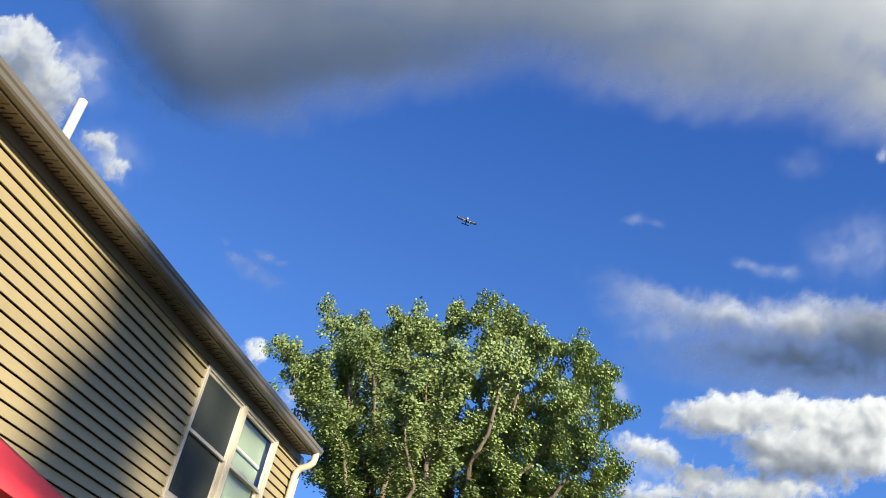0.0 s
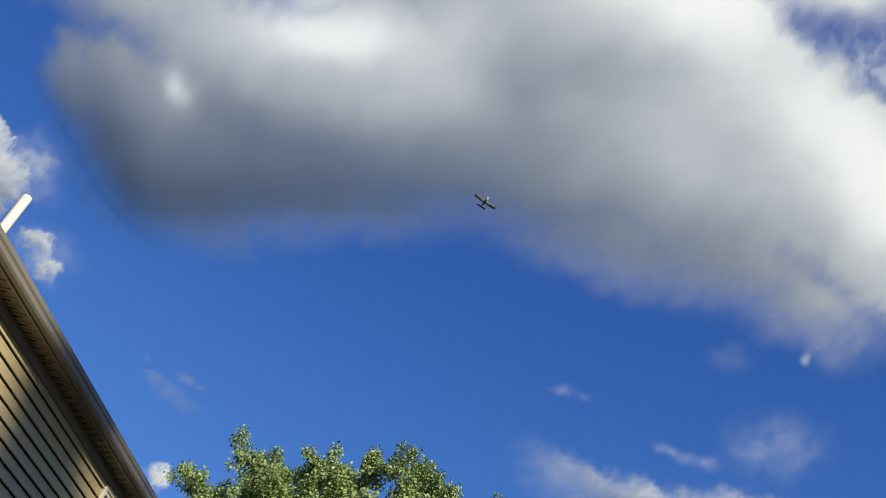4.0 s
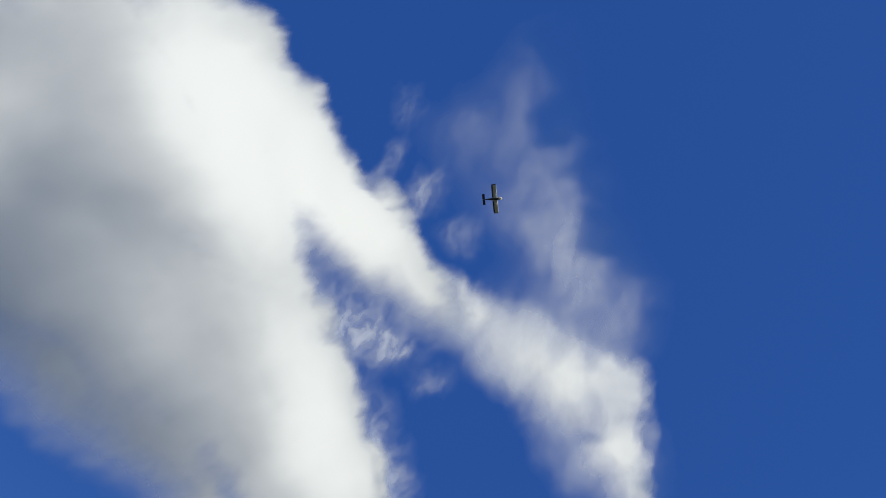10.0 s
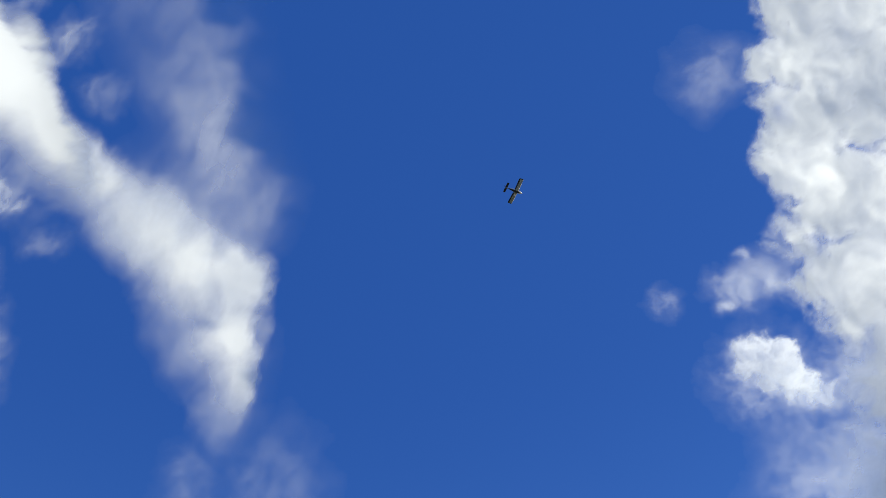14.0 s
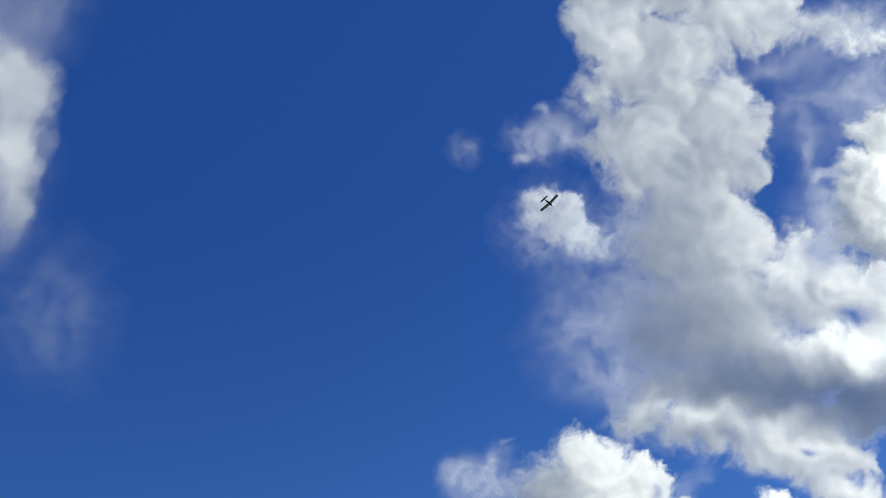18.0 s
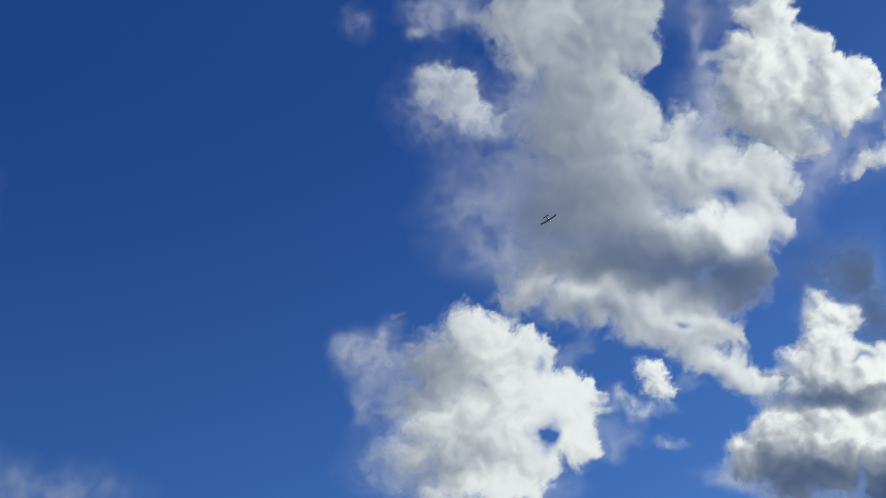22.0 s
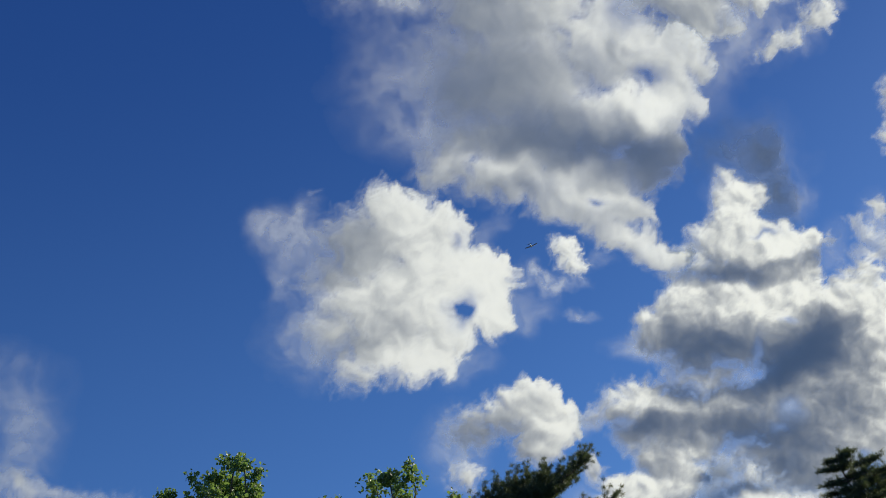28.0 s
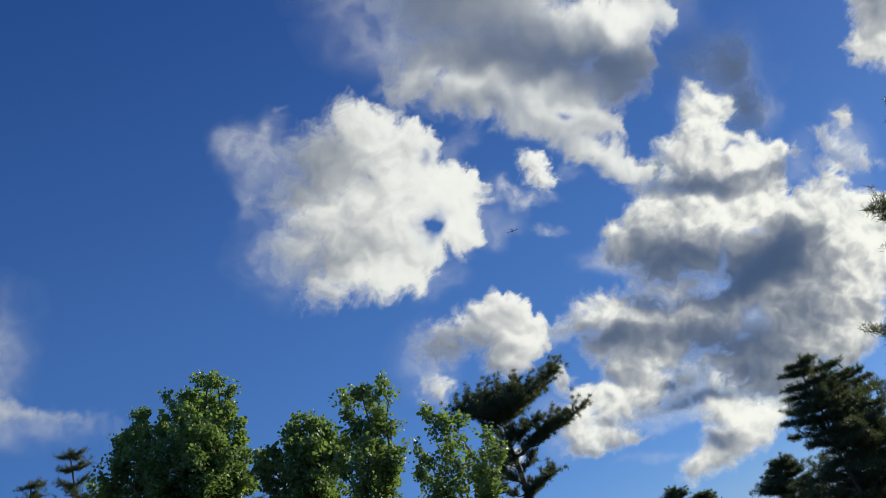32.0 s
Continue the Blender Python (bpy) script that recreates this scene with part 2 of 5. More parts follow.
def cloud(label, turn, lobes, dark=(), lit=(), holes=(), veils=(), crisp=3.4, puffs=1.0, grains=5, relief=0.5, tone=0.4, depth=0.5, size=45.0, warp=7.0, fray=2.5, seed=0, step=2.0, dense=1.0, thin=0.0, rim=0.3, streak=(0, 1.0), lean=(1.0, 0.0, 0.0), far=0.0, lift=0.0, bulge=0.06, reach=0.0, blend=3.0, ragged=1.0, wispy=1.8, murk=0.35, mottle=0.25, aim=None):
    """One cloud high in the sky: a heap of lobes, each swelling out in puffs and those in smaller ones, with veils of
    vapour round it.
    Lobes: x, y, half lengths, turn in degrees, softness of the rim, in thousandths of the distance across the way that
    turn faces.
    Dark and lit places paint shade and brightness into the sheet; holes and veils: x, y, half lengths, turn, share."""
    rng = np.random.default_rng(100 + seed)
    facing = pose(0, 0, 0, *turn).to_3x3()
    b = np.array([r[:4] for r in (*lobes, *veils)], float)
    wide = np.maximum(b[:, 2], b[:, 3]) * 1.5 + 14 + 7 * crisp
    xs = np.arange((b[:, 0] - wide).min(), (b[:, 0] + wide).max(), step)
    ys = np.arange((b[:, 1] - wide).min(), (b[:, 1] + wide).max(), step)
    x, y = np.meshgrid(xs, ys)
    ox, oy = seed * 7.7 + 3.1, seed * 3.3 + 11.9
    cs, sn = math.cos(radians(streak[0])), math.sin(radians(streak[0]))
    nx, ny = (x * cs + y * sn) / streak[1], -x * sn + y * cs
    wx = x + warp * 2.0 * fbm(nx / size + ox, ny / size + oy, 5, 0.48)
    wy = y + warp * 2.0 * fbm(nx / size + oy + 40, ny / size + ox + 40, 5, 0.48)
    nx, ny = (wx * cs + wy * sn) / streak[1], -wx * sn + wy * cs

    def spread(row, px, py):
        cx, cy, rx, ry, turned = row[:5]
        c, s = math.cos(radians(turned)), math.sin(radians(turned))
        return (((px - cx) * c + (py - cy) * s) / rx) ** 2 + ((-(px - cx) * s + (py - cy) * c) / ry) ** 2

    def glow(row):
        return row[5] * np.exp(-0.8 * spread(row, wx, wy))

    # the sun's way across the sheet
    to_sun = facing.transposed() @ sun_way
    ux, uy = to_sun.x + x * to_sun.z / 1000.0, to_sun.y + y * to_sun.z / 1000.0
    norm = np.hypot(ux, uy) + 1e-6
    ux, uy = ux / norm, uy / norm

    # depth in from the rim, height of the billows, softness of the rim
    inside, height = np.full_like(x, -120.0), np.zeros_like(x)
    soft, weight = np.full_like(x, 1e-9), np.full_like(x, 1e-9)

    def ball(cx, cy, r, z):
        m = r + 16
        i0, i1 = np.searchsorted(ys, (cy - m, cy + m))
        j0, j1 = np.searchsorted(xs, (cx - m, cx + m))
        if i0 >= i1 or j0 >= j1:
            return
        w = np.s_[i0:i1, j0:j1]
        d2 = (wx[w] - cx) ** 2 + (wy[w] - cy) ** 2
        inside[w] = 2.0 * np.logaddexp(inside[w] / 2.0, (r - np.sqrt(d2)) / 2.0)
        height[w] = np.maximum(height[w], np.where(d2 < r * r, z + np.sqrt(np.maximum(r * r - d2, 0)), 0))

    for row in lobes:
        q, small = spread(row, wx, wy), min(row[2], row[3])
        s = (1 - np.sqrt(q)) * small
        inside[:] = blend * np.logaddexp(inside / blend, s / blend)
        height[:] = np.maximum(height, small * np.sqrt(np.maximum(1 - q, 0)))
        k = np.exp(np.clip(s / 7.0, -30, 3))
        soft += k * row[5]
        weight += k
    for row in lobes if puffs else ():
        cx, cy, rx, ry, turned, softness = row
        if softness > 1.6:
            continue
        small, c, s = min(rx, ry), math.cos(radians(turned)), math.sin(radians(turned))
        for _ in range(int(puffs * (5 + 0.16 * (rx + ry)))):
            a, f = rng.uniform(0, 2 * math.pi), math.sqrt(rng.uniform(0.12, 0.95))
            px, py = f * rx * math.cos(a), f * ry * math.sin(a)
            r = small * rng.uniform(0.2, 0.42)
            px, py, z = cx + px * c - py * s, cy + px * s + py * c, small * math.sqrt(1 - f * f) * 0.9
            ball(px, py, r, z)
            for _ in range(grains):
                e = rng.uniform(0, 2 * math.pi)
                ball(px + r * 0.75 * math.cos(e), py + r * 0.75 * math.sin(e), r * rng.uniform(0.28, 0.5), z + r * 0.55)
    soft = soft / weight
    fine = fbm(nx / size * 4.0 + ox, ny / size * 4.0 + oy, 5, 0.6)
    billow = fbm(nx / size * 1.6 + ox, ny / size * 1.6 + oy, 5, 0.5, True)
    inside = inside + fray * (2.2 * fine + 1.2 * billow) * np.clip(0.4 + 0.6 * soft, 0.4, 1.5)
    calm = blur(inside, max(1, int(7 / step)))
    gy, gx = np.gradient(calm, step)
    sunny = np.clip(-(gx * ux + gy * uy), -1, 1)
    width = np.minimum(crisp * soft * (1.5 - 0.95 * sunny), 34.0)
    cover = smooth(-width, width * 1.25, inside)
    # ragged, half-clear rims, more so on the side away from the sun
    rag = ragged * (1 - smooth(0.0, 11.0 * np.clip(soft, 0.5, 3.0), inside)) * (0.62 - 0.38 * sunny) / np.clip(0.6 * soft, 1.0, 3.0)
    cover = cover * (1 - rag * smooth(-0.35, 0.45, fbm(nx / size * 2.6 + oy + 9, ny / size * 2.6 + ox + 5, 5, 0.58)))
    cover = cover * dense * (1 - thin * smooth(-0.25, 0.45, fbm(nx / size * 1.3 + oy, ny / size * 1.3 + ox, 5, 0.55)))
    for row in holes:
        cover = cover * np.clip(1 - 1.3 * glow(row), 0, 1)

    # thin out to nothing at the sheet's border, and leave room for the clouds in front
    i, j = np.indices(x.shape)
    border = smooth(0.0, 12.0, np.minimum(np.minimum(i, x.shape[0] - 1 - i), np.minimum(j, x.shape[1] - 1 - j)))
    ways = np.stack([x, y, np.full_like(x, -1000.0)], -1) @ np.array(facing).T
    taken = np.zeros_like(x)
    for back, xs0, ys0, span0, cover0 in CLOUDED:
        seen = ways @ back
        u, v = -1000.0 * seen[..., 0] / seen[..., 2], -1000.0 * seen[..., 1] / seen[..., 2]
        i, j = np.rint((v - ys0) / span0).astype(int), np.rint((u - xs0) / span0).astype(int)
        on = (seen[..., 2] < 0) & (i >= 0) & (j >= 0) & (i < cover0.shape[0]) & (j < cover0.shape[1])
        taken = np.maximum(taken, np.where(on, cover0[np.clip(i, 0, cover0.shape[0] - 1), np.clip(j, 0, cover0.shape[1] - 1)], 0))
    room = border * (1 - taken**1.5)
    cover = cover * room
    if lobes:
        CLOUDED.append((np.array(facing), xs[0], ys[0], step, cover))

    # sun shading worked into thick: cloud sunward of each spot, billows facing or turned away
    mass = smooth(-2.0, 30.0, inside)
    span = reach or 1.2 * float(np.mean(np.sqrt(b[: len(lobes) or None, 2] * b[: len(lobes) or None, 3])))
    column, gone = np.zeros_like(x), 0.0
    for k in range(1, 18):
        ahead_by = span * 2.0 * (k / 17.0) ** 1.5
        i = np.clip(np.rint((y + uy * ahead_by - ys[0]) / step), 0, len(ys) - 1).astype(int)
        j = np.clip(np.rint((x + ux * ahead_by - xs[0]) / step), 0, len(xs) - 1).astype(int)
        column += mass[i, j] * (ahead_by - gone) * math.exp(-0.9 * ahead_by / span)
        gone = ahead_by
    up = facing.transposed() @ Vector((0, 0, 1))
    lx, ly = ux + 0.7 * up.x, uy + 0.7 * up.y
    norm = np.hypot(lx, ly) + 1e-6
    sun_relief = 0.0
    for n, share in ((max(1, int(2.4 / step)), 0.4), (max(1, int(5.5 / step)), 0.8)):
        hy, hx = np.gradient(blur(height, n), step)
        sun_relief = sun_relief - share * (hx * lx + hy * ly) / norm / np.sqrt(1 + hx * hx + hy * hy)
    shade_depth = tone + depth * column / span + 0.1 * billow + 0.12 * fbm(wx / size * 0.7 + oy, wy / size * 0.7 + ox, 3)
    shade_depth = shade_depth + mottle * (1.4 * fbm(nx / size * 3.2 + ox + 21, ny / size * 3.2 + oy + 8, 5, 0.6) + 0.5 * billow)
    painted_shade = np.zeros_like(x)
    # hand-placed patches of painted shade and brightness
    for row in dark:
        painted_shade += glow(row)
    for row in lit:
        painted_shade -= glow(row)
    shade_depth = shade_depth + painted_shade - relief * sun_relief * np.exp(-0.5 * np.maximum(painted_shade, 0))
    shade_depth = 0.14 * np.logaddexp(0, np.clip(shade_depth, -3, 6) / 0.14)
    thick = (1 - np.exp(-shade_depth)) * (1 - rim + rim * smooth(0.0, 0.95, cover))

    mist = np.zeros_like(x)
    for row in veils:
        threads = smooth(-0.7, 0.7, fbm(nx / size * wispy + oy, ny / size * wispy + ox, 6, 0.52) + 0.15 * billow)
        mist = 1 - (1 - mist) * (1 - 0.75 * row[5] * np.exp(-0.9 * spread(row, wx, wy) ** 1.3) * (0.2 + 0.8 * threads))
    mist = mist * room * (1 - 0.8 * smooth(0.3, 0.95, cover))

    ways /= np.linalg.norm(ways, axis=-1, keepdims=True)
    ahead = np.array(pose(0, 0, 0, *aim).to_3x3() @ Vector((0, 0, -1))) if aim else ways[x.shape[0] // 2, x.shape[1] // 2]
    level = lean[0] * ahead + lean[1] * np.array(sun_way) + lean[2] * np.array((0, 0, 1))
    level /= np.linalg.norm(level)
    if lean == (1.0, 0.0, 0.0):
        # the broken field of cumulus lies on one shallow vault, farther off away from the sun
        away = 910.0 + 9.0 * np.degrees(np.arccos(np.clip(ways @ np.array(sun_way), -1, 1))) + (lift if lift else 2.0 * (seed - 20))
    else:
        away = far * (ahead @ level) / np.maximum(ways @ level, 0.05)
        away = (away**-4.0 + 3200.0**-4.0) ** -0.25
    swell = bulge * blur(height, max(1, int(9 / step)))
    places = (ways * (away * (1 - swell / 1000.0))[..., None] + np.array(EYE)).reshape(-1, 3)
    behind = (ways * (away * 1.004)[..., None] + np.array(EYE)).reshape(-1, 3)
    index = np.arange(x.size).reshape(x.shape)
    quads = np.stack([index[:-1, :-1], index[:-1, 1:], index[1:, 1:], index[1:, :-1]], -1)

    def sheet(name, island, spots, share, shading, parent, middle):
        used, faces = np.unique(quads[island].reshape(-1, 4), return_inverse=True)
        middle = spots[used].mean(0) if middle is None else middle
        mesh = raw_mesh(name, spots[used] - middle, faces.reshape(-1, 4))
        for key, values in (("cover", share), ("thick", shading)):
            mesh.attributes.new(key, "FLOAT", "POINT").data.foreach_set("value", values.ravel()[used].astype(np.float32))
        ob = link(name, mesh, CLOUD, parent, smooth=True)
        if parent is None:
            ob.location = middle
            tagged(ob, label, "cloud", "clouds in the sky")
        return ob, middle

    def patches(share):
        return sorted(islands(np.stack([share[:-1, :-1], share[:-1, 1:], share[1:, 1:], share[1:, :-1]]).max(0) > 0.006, 40), key=lambda k: -k.sum())

    bodies = [sheet("cloud", island, places, cover, thick, None, None) for island in (patches(cover) if lobes else ())]
    for island in patches(mist) if veils else ():
        if bodies:
            sheet("wisp", island, behind, mist, murk * thick, bodies[0][0], bodies[0][1])
        else:
            sheet("cloud", island, behind, mist, murk * thick, None, None)


def islands(keep, least=60):
    """The connected patches of a grid of cells, but for specks."""
    mark = np.where(keep, np.arange(1, keep.size + 1).reshape(keep.shape), 0)
    while True:
        old = mark
        for axis in (0, 1):
            for way in (1, -1):
                next_to = np.roll(mark, way, axis)
                edge = [slice(None)] * 2
                edge[axis] = 0 if way > 0 else -1
                next_to[tuple(edge)] = 0
                mark = np.where(keep, np.maximum(mark, next_to), 0)
        # leap: each mark takes the mark of the cell that it names
        flat = mark.ravel()
        mark = np.where(keep, np.maximum(mark, np.where(flat > 0, flat[np.maximum(flat - 1, 0)], 0).reshape(keep.shape)), 0)
        if (mark == old).all():
            break
    names, counts = np.unique(mark[mark > 0], return_counts=True)
    return [mark == k for k, c in zip(names, counts) if c >= least]

cloud('great grey and cream-white cloud bank with a soft dark base', (144.95, -13.94, -35.67), [
    (-317, 101, 154, 83, -12, 2), (-536, 78, 154, 113, -5, 2.4), (-133, 113, 148, 113, -30, 2), (-26, 185, 113, 71, -38, 1.4), (69, 125, 89, 50, -38, 1.1), (158, 66, 89, 43, -36, 1), (235, 24, 62, 28, -34, 1.5), (-240, -17, 178, 65, -14, 3), (-85, -23, 154, 89, -35, 2.4), (9, -94, 131, 89, -50, 1.5), (104, -148, 89, 65, -55, 1), (164, -225, 83, 65, -55, 1), (-56, -130, 119, 42, -34, 3), (45, 24, 65, 56, -35, 1.3)] + [
    (87, -47, 62, 62, -50, 1.1), (146, -118, 59, 56, -55, 1), (193, -201, 53, 62, -60, 1), (-269, 173, 71, 42, -10, 2), (-180, 208, 71, 53, 0, 1.8), (8, 100, 58, 44, -30, 1.2), (-554, 61, 131, 80, -31, 1.9), (-621, 141, 58, 77, 5, 1.5), (-669, 185, 33, 52, -13, 0.9), (-539, 253, 137, 57, -32, 2), (-428, -4, 174, 57, -16, 2.2), (5, -193, 97, 41, -33, 2.2), (74, -253, 62, 32, -41, 2.2), (-103, -143, 101, 39, -26, 2.5)] + [
    (43, 64, 68, 52, -43, 1.3), (-340, 192, 45, 36, -14, 2), (-310, 66, 224, 98, -15, 3), (-138, -20, 198, 107, -24, 2.5), (-472, 154, 135, 63, -27, 2.2), (175, -165, 43, 112, 16, 1), (225, -287, 49, 93, 12, 1), (-152, 185, 106, 67, -32, 1.5), (-16, 58, 62, 51, -32, 1.2)], dark=[
    (15, -195, 117, 49, -32, 0.4), (-506, -8, 159, 45, -14, 1.49), (-288, -64, 171, 50, -19, 1.38), (-111, -154, 142, 43, -29, 0.46), (14, -237, 91, 36, -36, 0.17), (-638, 105, 36, 71, -3, 0.69), (-372, 29, 249, 31, -16, 0.57), (-488, 93, 74, 26, -36, 0.46), (-557, 186, 81, 26, -41, 0.34), (-159, 27, 36, 83, -2, 0.29), (-643, 252, 36, 26, -13, 0.34), (-103, 24, 89, 30, -12, 0.34), (-240, 161, 42, 42, 0, 0.23)], lit=[
    (-269, 91, 108, 91, 10, 0.25), (-334, 134, 97, 24, -13, 0.45), (-543, 134, 14, 22, 6, 0.9), (8, 119, 92, 55, -43, 0.6), (-26, -85, 34, 47, 9, 0.12), (9, 143, 119, 56, -42, 1), (-347, 134, 71, 21, -20, 0.35), (-14, -88, 36, 42, 30, 0.12), (164, -148, 45, 131, 30, 0.8), (164, 66, 89, 36, -36, 0.8), (-394, 208, 71, 30, -40, 0.4)], holes=[
    (-681, 235, 10, 22, -4, 0.6), (-329, 244, 36, 24, -40, 0.6)], crisp=9.0, puffs=0.5, grains=6, relief=0.04, tone=0.56, depth=0.5, blend=7.0, ragged=0.3, size=95, warp=9, fray=3.2, seed=1, step=3.0, aim=(144.95, -13.94, -35.67), lean=(1, 1.0, 0), far=1300.0, bulge=0.05, mottle=0.0, reach=260, rim=0.1, streak=(35, 1.5))
cloud('trailing white fan of vapour below the arm of the bank', (147.83, 1.36, -70.55), [
    (-263, 15, 47, 21, -42, 2.4), (-210, -35, 56, 37, -42, 3.2), (-174, -71, 47, 45, -35, 3), (-133, -82, 40, 43, 0, 2), (-133, -136, 32, 49, 2, 2), (-128, -186, 23, 33, 5, 2.2)], lit=[
    (-133, -94, 53, 53, 0, 0.3)], veils=[
    (-216, -23, 59, 42, -40, 0.55), (-154, 66, 45, 83, 6, 0.45), (-180, 143, 56, 89, 8, 0.2), (-118, 7, 36, 47, 0, 0.45), (-169, 226, 42, 71, -18, 0.13), (-186, -148, 24, 42, 10, 0.38), (-106, -171, 21, 42, 0, 0.12), (-133, -225, 24, 24, 0, 0.25), (-258, 202, 36, 42, 0, 0.12)], crisp=6.5, ragged=0.3, puffs=0.3, relief=0.1, tone=0.14, depth=0.1, size=50, wispy=0.9, warp=9, fray=1.6, seed=2, mottle=0.1, step=2.2, dense=0.92, thin=0.12, lean=(1, 1.0, 0), far=1304.0, aim=(144.95, -13.94, -35.67), streak=(75, 1.6), rim=0.2)
cloud('wispy shreds of vapour in the gap of the bank', (147.83, 1.36, -70.55), [], veils=[
    (-430, 36, 89, 30, -18, 0.45), (-376, -5, 36, 18, -20, 0.42), (-352, -16, 15, 9, 0, 0.4), (-323, -53, 20, 14, 0, 0.25), (-388, -118, 20, 65, 10, 0.4), (-382, -177, 20, 27, 0, 0.4), (-305, 149, 14, 30, -40, 0.35), (-269, 101, 18, 18, 0, 0.25), (-398, 4, 40, 26, -26, 0.3), (-307, 256, 16, 22, -11, 0.12), (-243, 215, 22, 21, -11, 0.08), (-345, 195, 9, 26, -47, 0.3), (-307, 156, 13, 25, -47, 0.22)], tone=0.15, depth=0.1, size=30, wispy=2.4, warp=9, seed=4, step=2.0, lean=(1, 1.0, 0), far=1306.0, aim=(144.95, -13.94, -35.67), streak=(50, 1.5))
cloud('faint trailing shred under the arm of the bank', (141.17, 7.34, -80.52), [], veils=[
    (-382, -177, 20, 36, 8, 0.3), (-400, -237, 30, 36, -15, 0.35), (-442, -255, 47, 18, 10, 0.3), (-293, -195, 47, 53, 0, 0.08), (-352, -124, 15, 30, 20, 0.2), (-287, -186, 50, 64, 3, 0.14)], tone=0.1, depth=0.1, size=50, seed=27, step=3.0, lift=30.0)
cloud('bright white cumulus behind the roof', (120.19, -11.72, -6.74), [
    (-447, 205, 34, 36, -30, 0.9), (-415, 173, 31, 30, -50, 1), (-430, 143, 30, 30, 0, 1.2), (-360, 110, 15, 8, -20, 0.8), (-349, 89, 15, 8, -12, 0.8)], dark=[
    (-424, 149, 36, 24, -40, 0.69), (-447, 185, 24, 15, 0, 0.4)], veils=[
    (-385, 196, 24, 24, -30, 0.6), (-376, 173, 24, 18, -40, 0.45), (-352, 101, 30, 21, -20, 0.45)], tone=0.3, depth=0.3, relief=0.5, dense=0.9, size=32, fray=3.2, seed=5, step=1.7, lean=(0.7, 1, 1.2), far=800.0, thin=0.3)
cloud('small torn grey wisp', (120.19, -11.72, -6.74), [], veils=[
    (-219, -9, 8, 5, -20, 0.6), (-186, -8, 9, 5, -25, 0.6), (-195, -26, 26, 8, -28, 0.42), (-169, -16, 5, 4, 0, 0.55), (-228, 8, 5, 3, 0, 0.3)], tone=3.0, murk=0.9, size=18, warp=4, seed=6, step=1.2, lean=(0.7, 1, 1.2), far=700.0)
cloud('long low cloud with a bright top and slate base', (120.19, -11.72, -6.74), [
    (300, -72, 56, 17, -8, 2), (377, -80, 65, 23, -4, 1.6), (366, -115, 101, 24, -4, 2.4), (413, -130, 71, 20, 0, 2.4), (443, -94, 53, 39, 0, 2.2), (241, -62, 30, 12, -25, 3)], dark=[
    (383, -121, 142, 27, -3, 2.53), (449, -94, 36, 30, 0, 1.03)], lit=[
    (342, -71, 83, 12, -4, 0.4)], veils=[
    (223, -88, 24, 8, 0, 0.4), (205, -59, 36, 24, -30, 0.3), (437, 1, 42, 27, 10, 0.45), (348, -24, 20, 6, -8, 0.5), (318, -17, 9, 5, 0, 0.5), (202, 29, 13, 5, 0, 0.4), (226, 26, 7, 4, 0, 0.3), (377, 90, 24, 12, 0, 0.14), (463, 99, 5, 5, 0, 0.8)], crisp=6.5, ragged=0.3, puffs=0.7, relief=0.25, tone=0.6, depth=0.3, size=40, warp=6, fray=2.5, seed=7, step=2.2, lean=(0.7, 1, 1.2), far=2600.0)
cloud('bank of bright white cumulus with grey folds', (120.19, -11.72, -6.74), [
    (294, -174, 50, 21, 5, 0.9), (366, -174, 65, 21, -5, 0.8), (449, -180, 45, 24, 0, 0.8), (407, -213, 89, 30, 0, 1), (342, -207, 36, 18, -20, 1.2), (214, -213, 31, 12, -20, 1.1), (271, -243, 36, 13, -10, 1.1), (235, -258, 53, 9, 0, 1), (330, -256, 71, 15, 0, 1)], dark=[
    (300, -204, 65, 9, -14, 1.03), (366, -237, 77, 9, 0, 0.92), (259, -231, 36, 7, -10, 0.8), (425, -195, 36, 7, 0, 0.46)], veils=[
    (205, -231, 36, 18, 0, 0.4), (182, -148, 14, 9, -20, 0.6), (256, -167, 15, 5, 0, 0.5)], tone=0.34, depth=0.35, puffs=1.6, relief=0.7, size=34, warp=6, fray=3.4, seed=8, step=1.8, lean=(0.7, 1, 1.2), far=1800.0)
cloud('small white cloud low behind the tree', (120.19, -11.72, -6.74), [
    (-194, -107, 8, 7, -30, 0.9), (-148, -155, 14, 7, -20, 0.9), (-133, -166, 15, 9, 0, 1), (66, -261, 30, 11, 0, 1), (119, -256, 11, 8, 0, 1)], tone=0.0, depth=0.1, relief=0.3, size=20, warp=4, fray=1.6, seed=10, step=1.6, lean=(0.7, 1, 1.2), far=700.0)
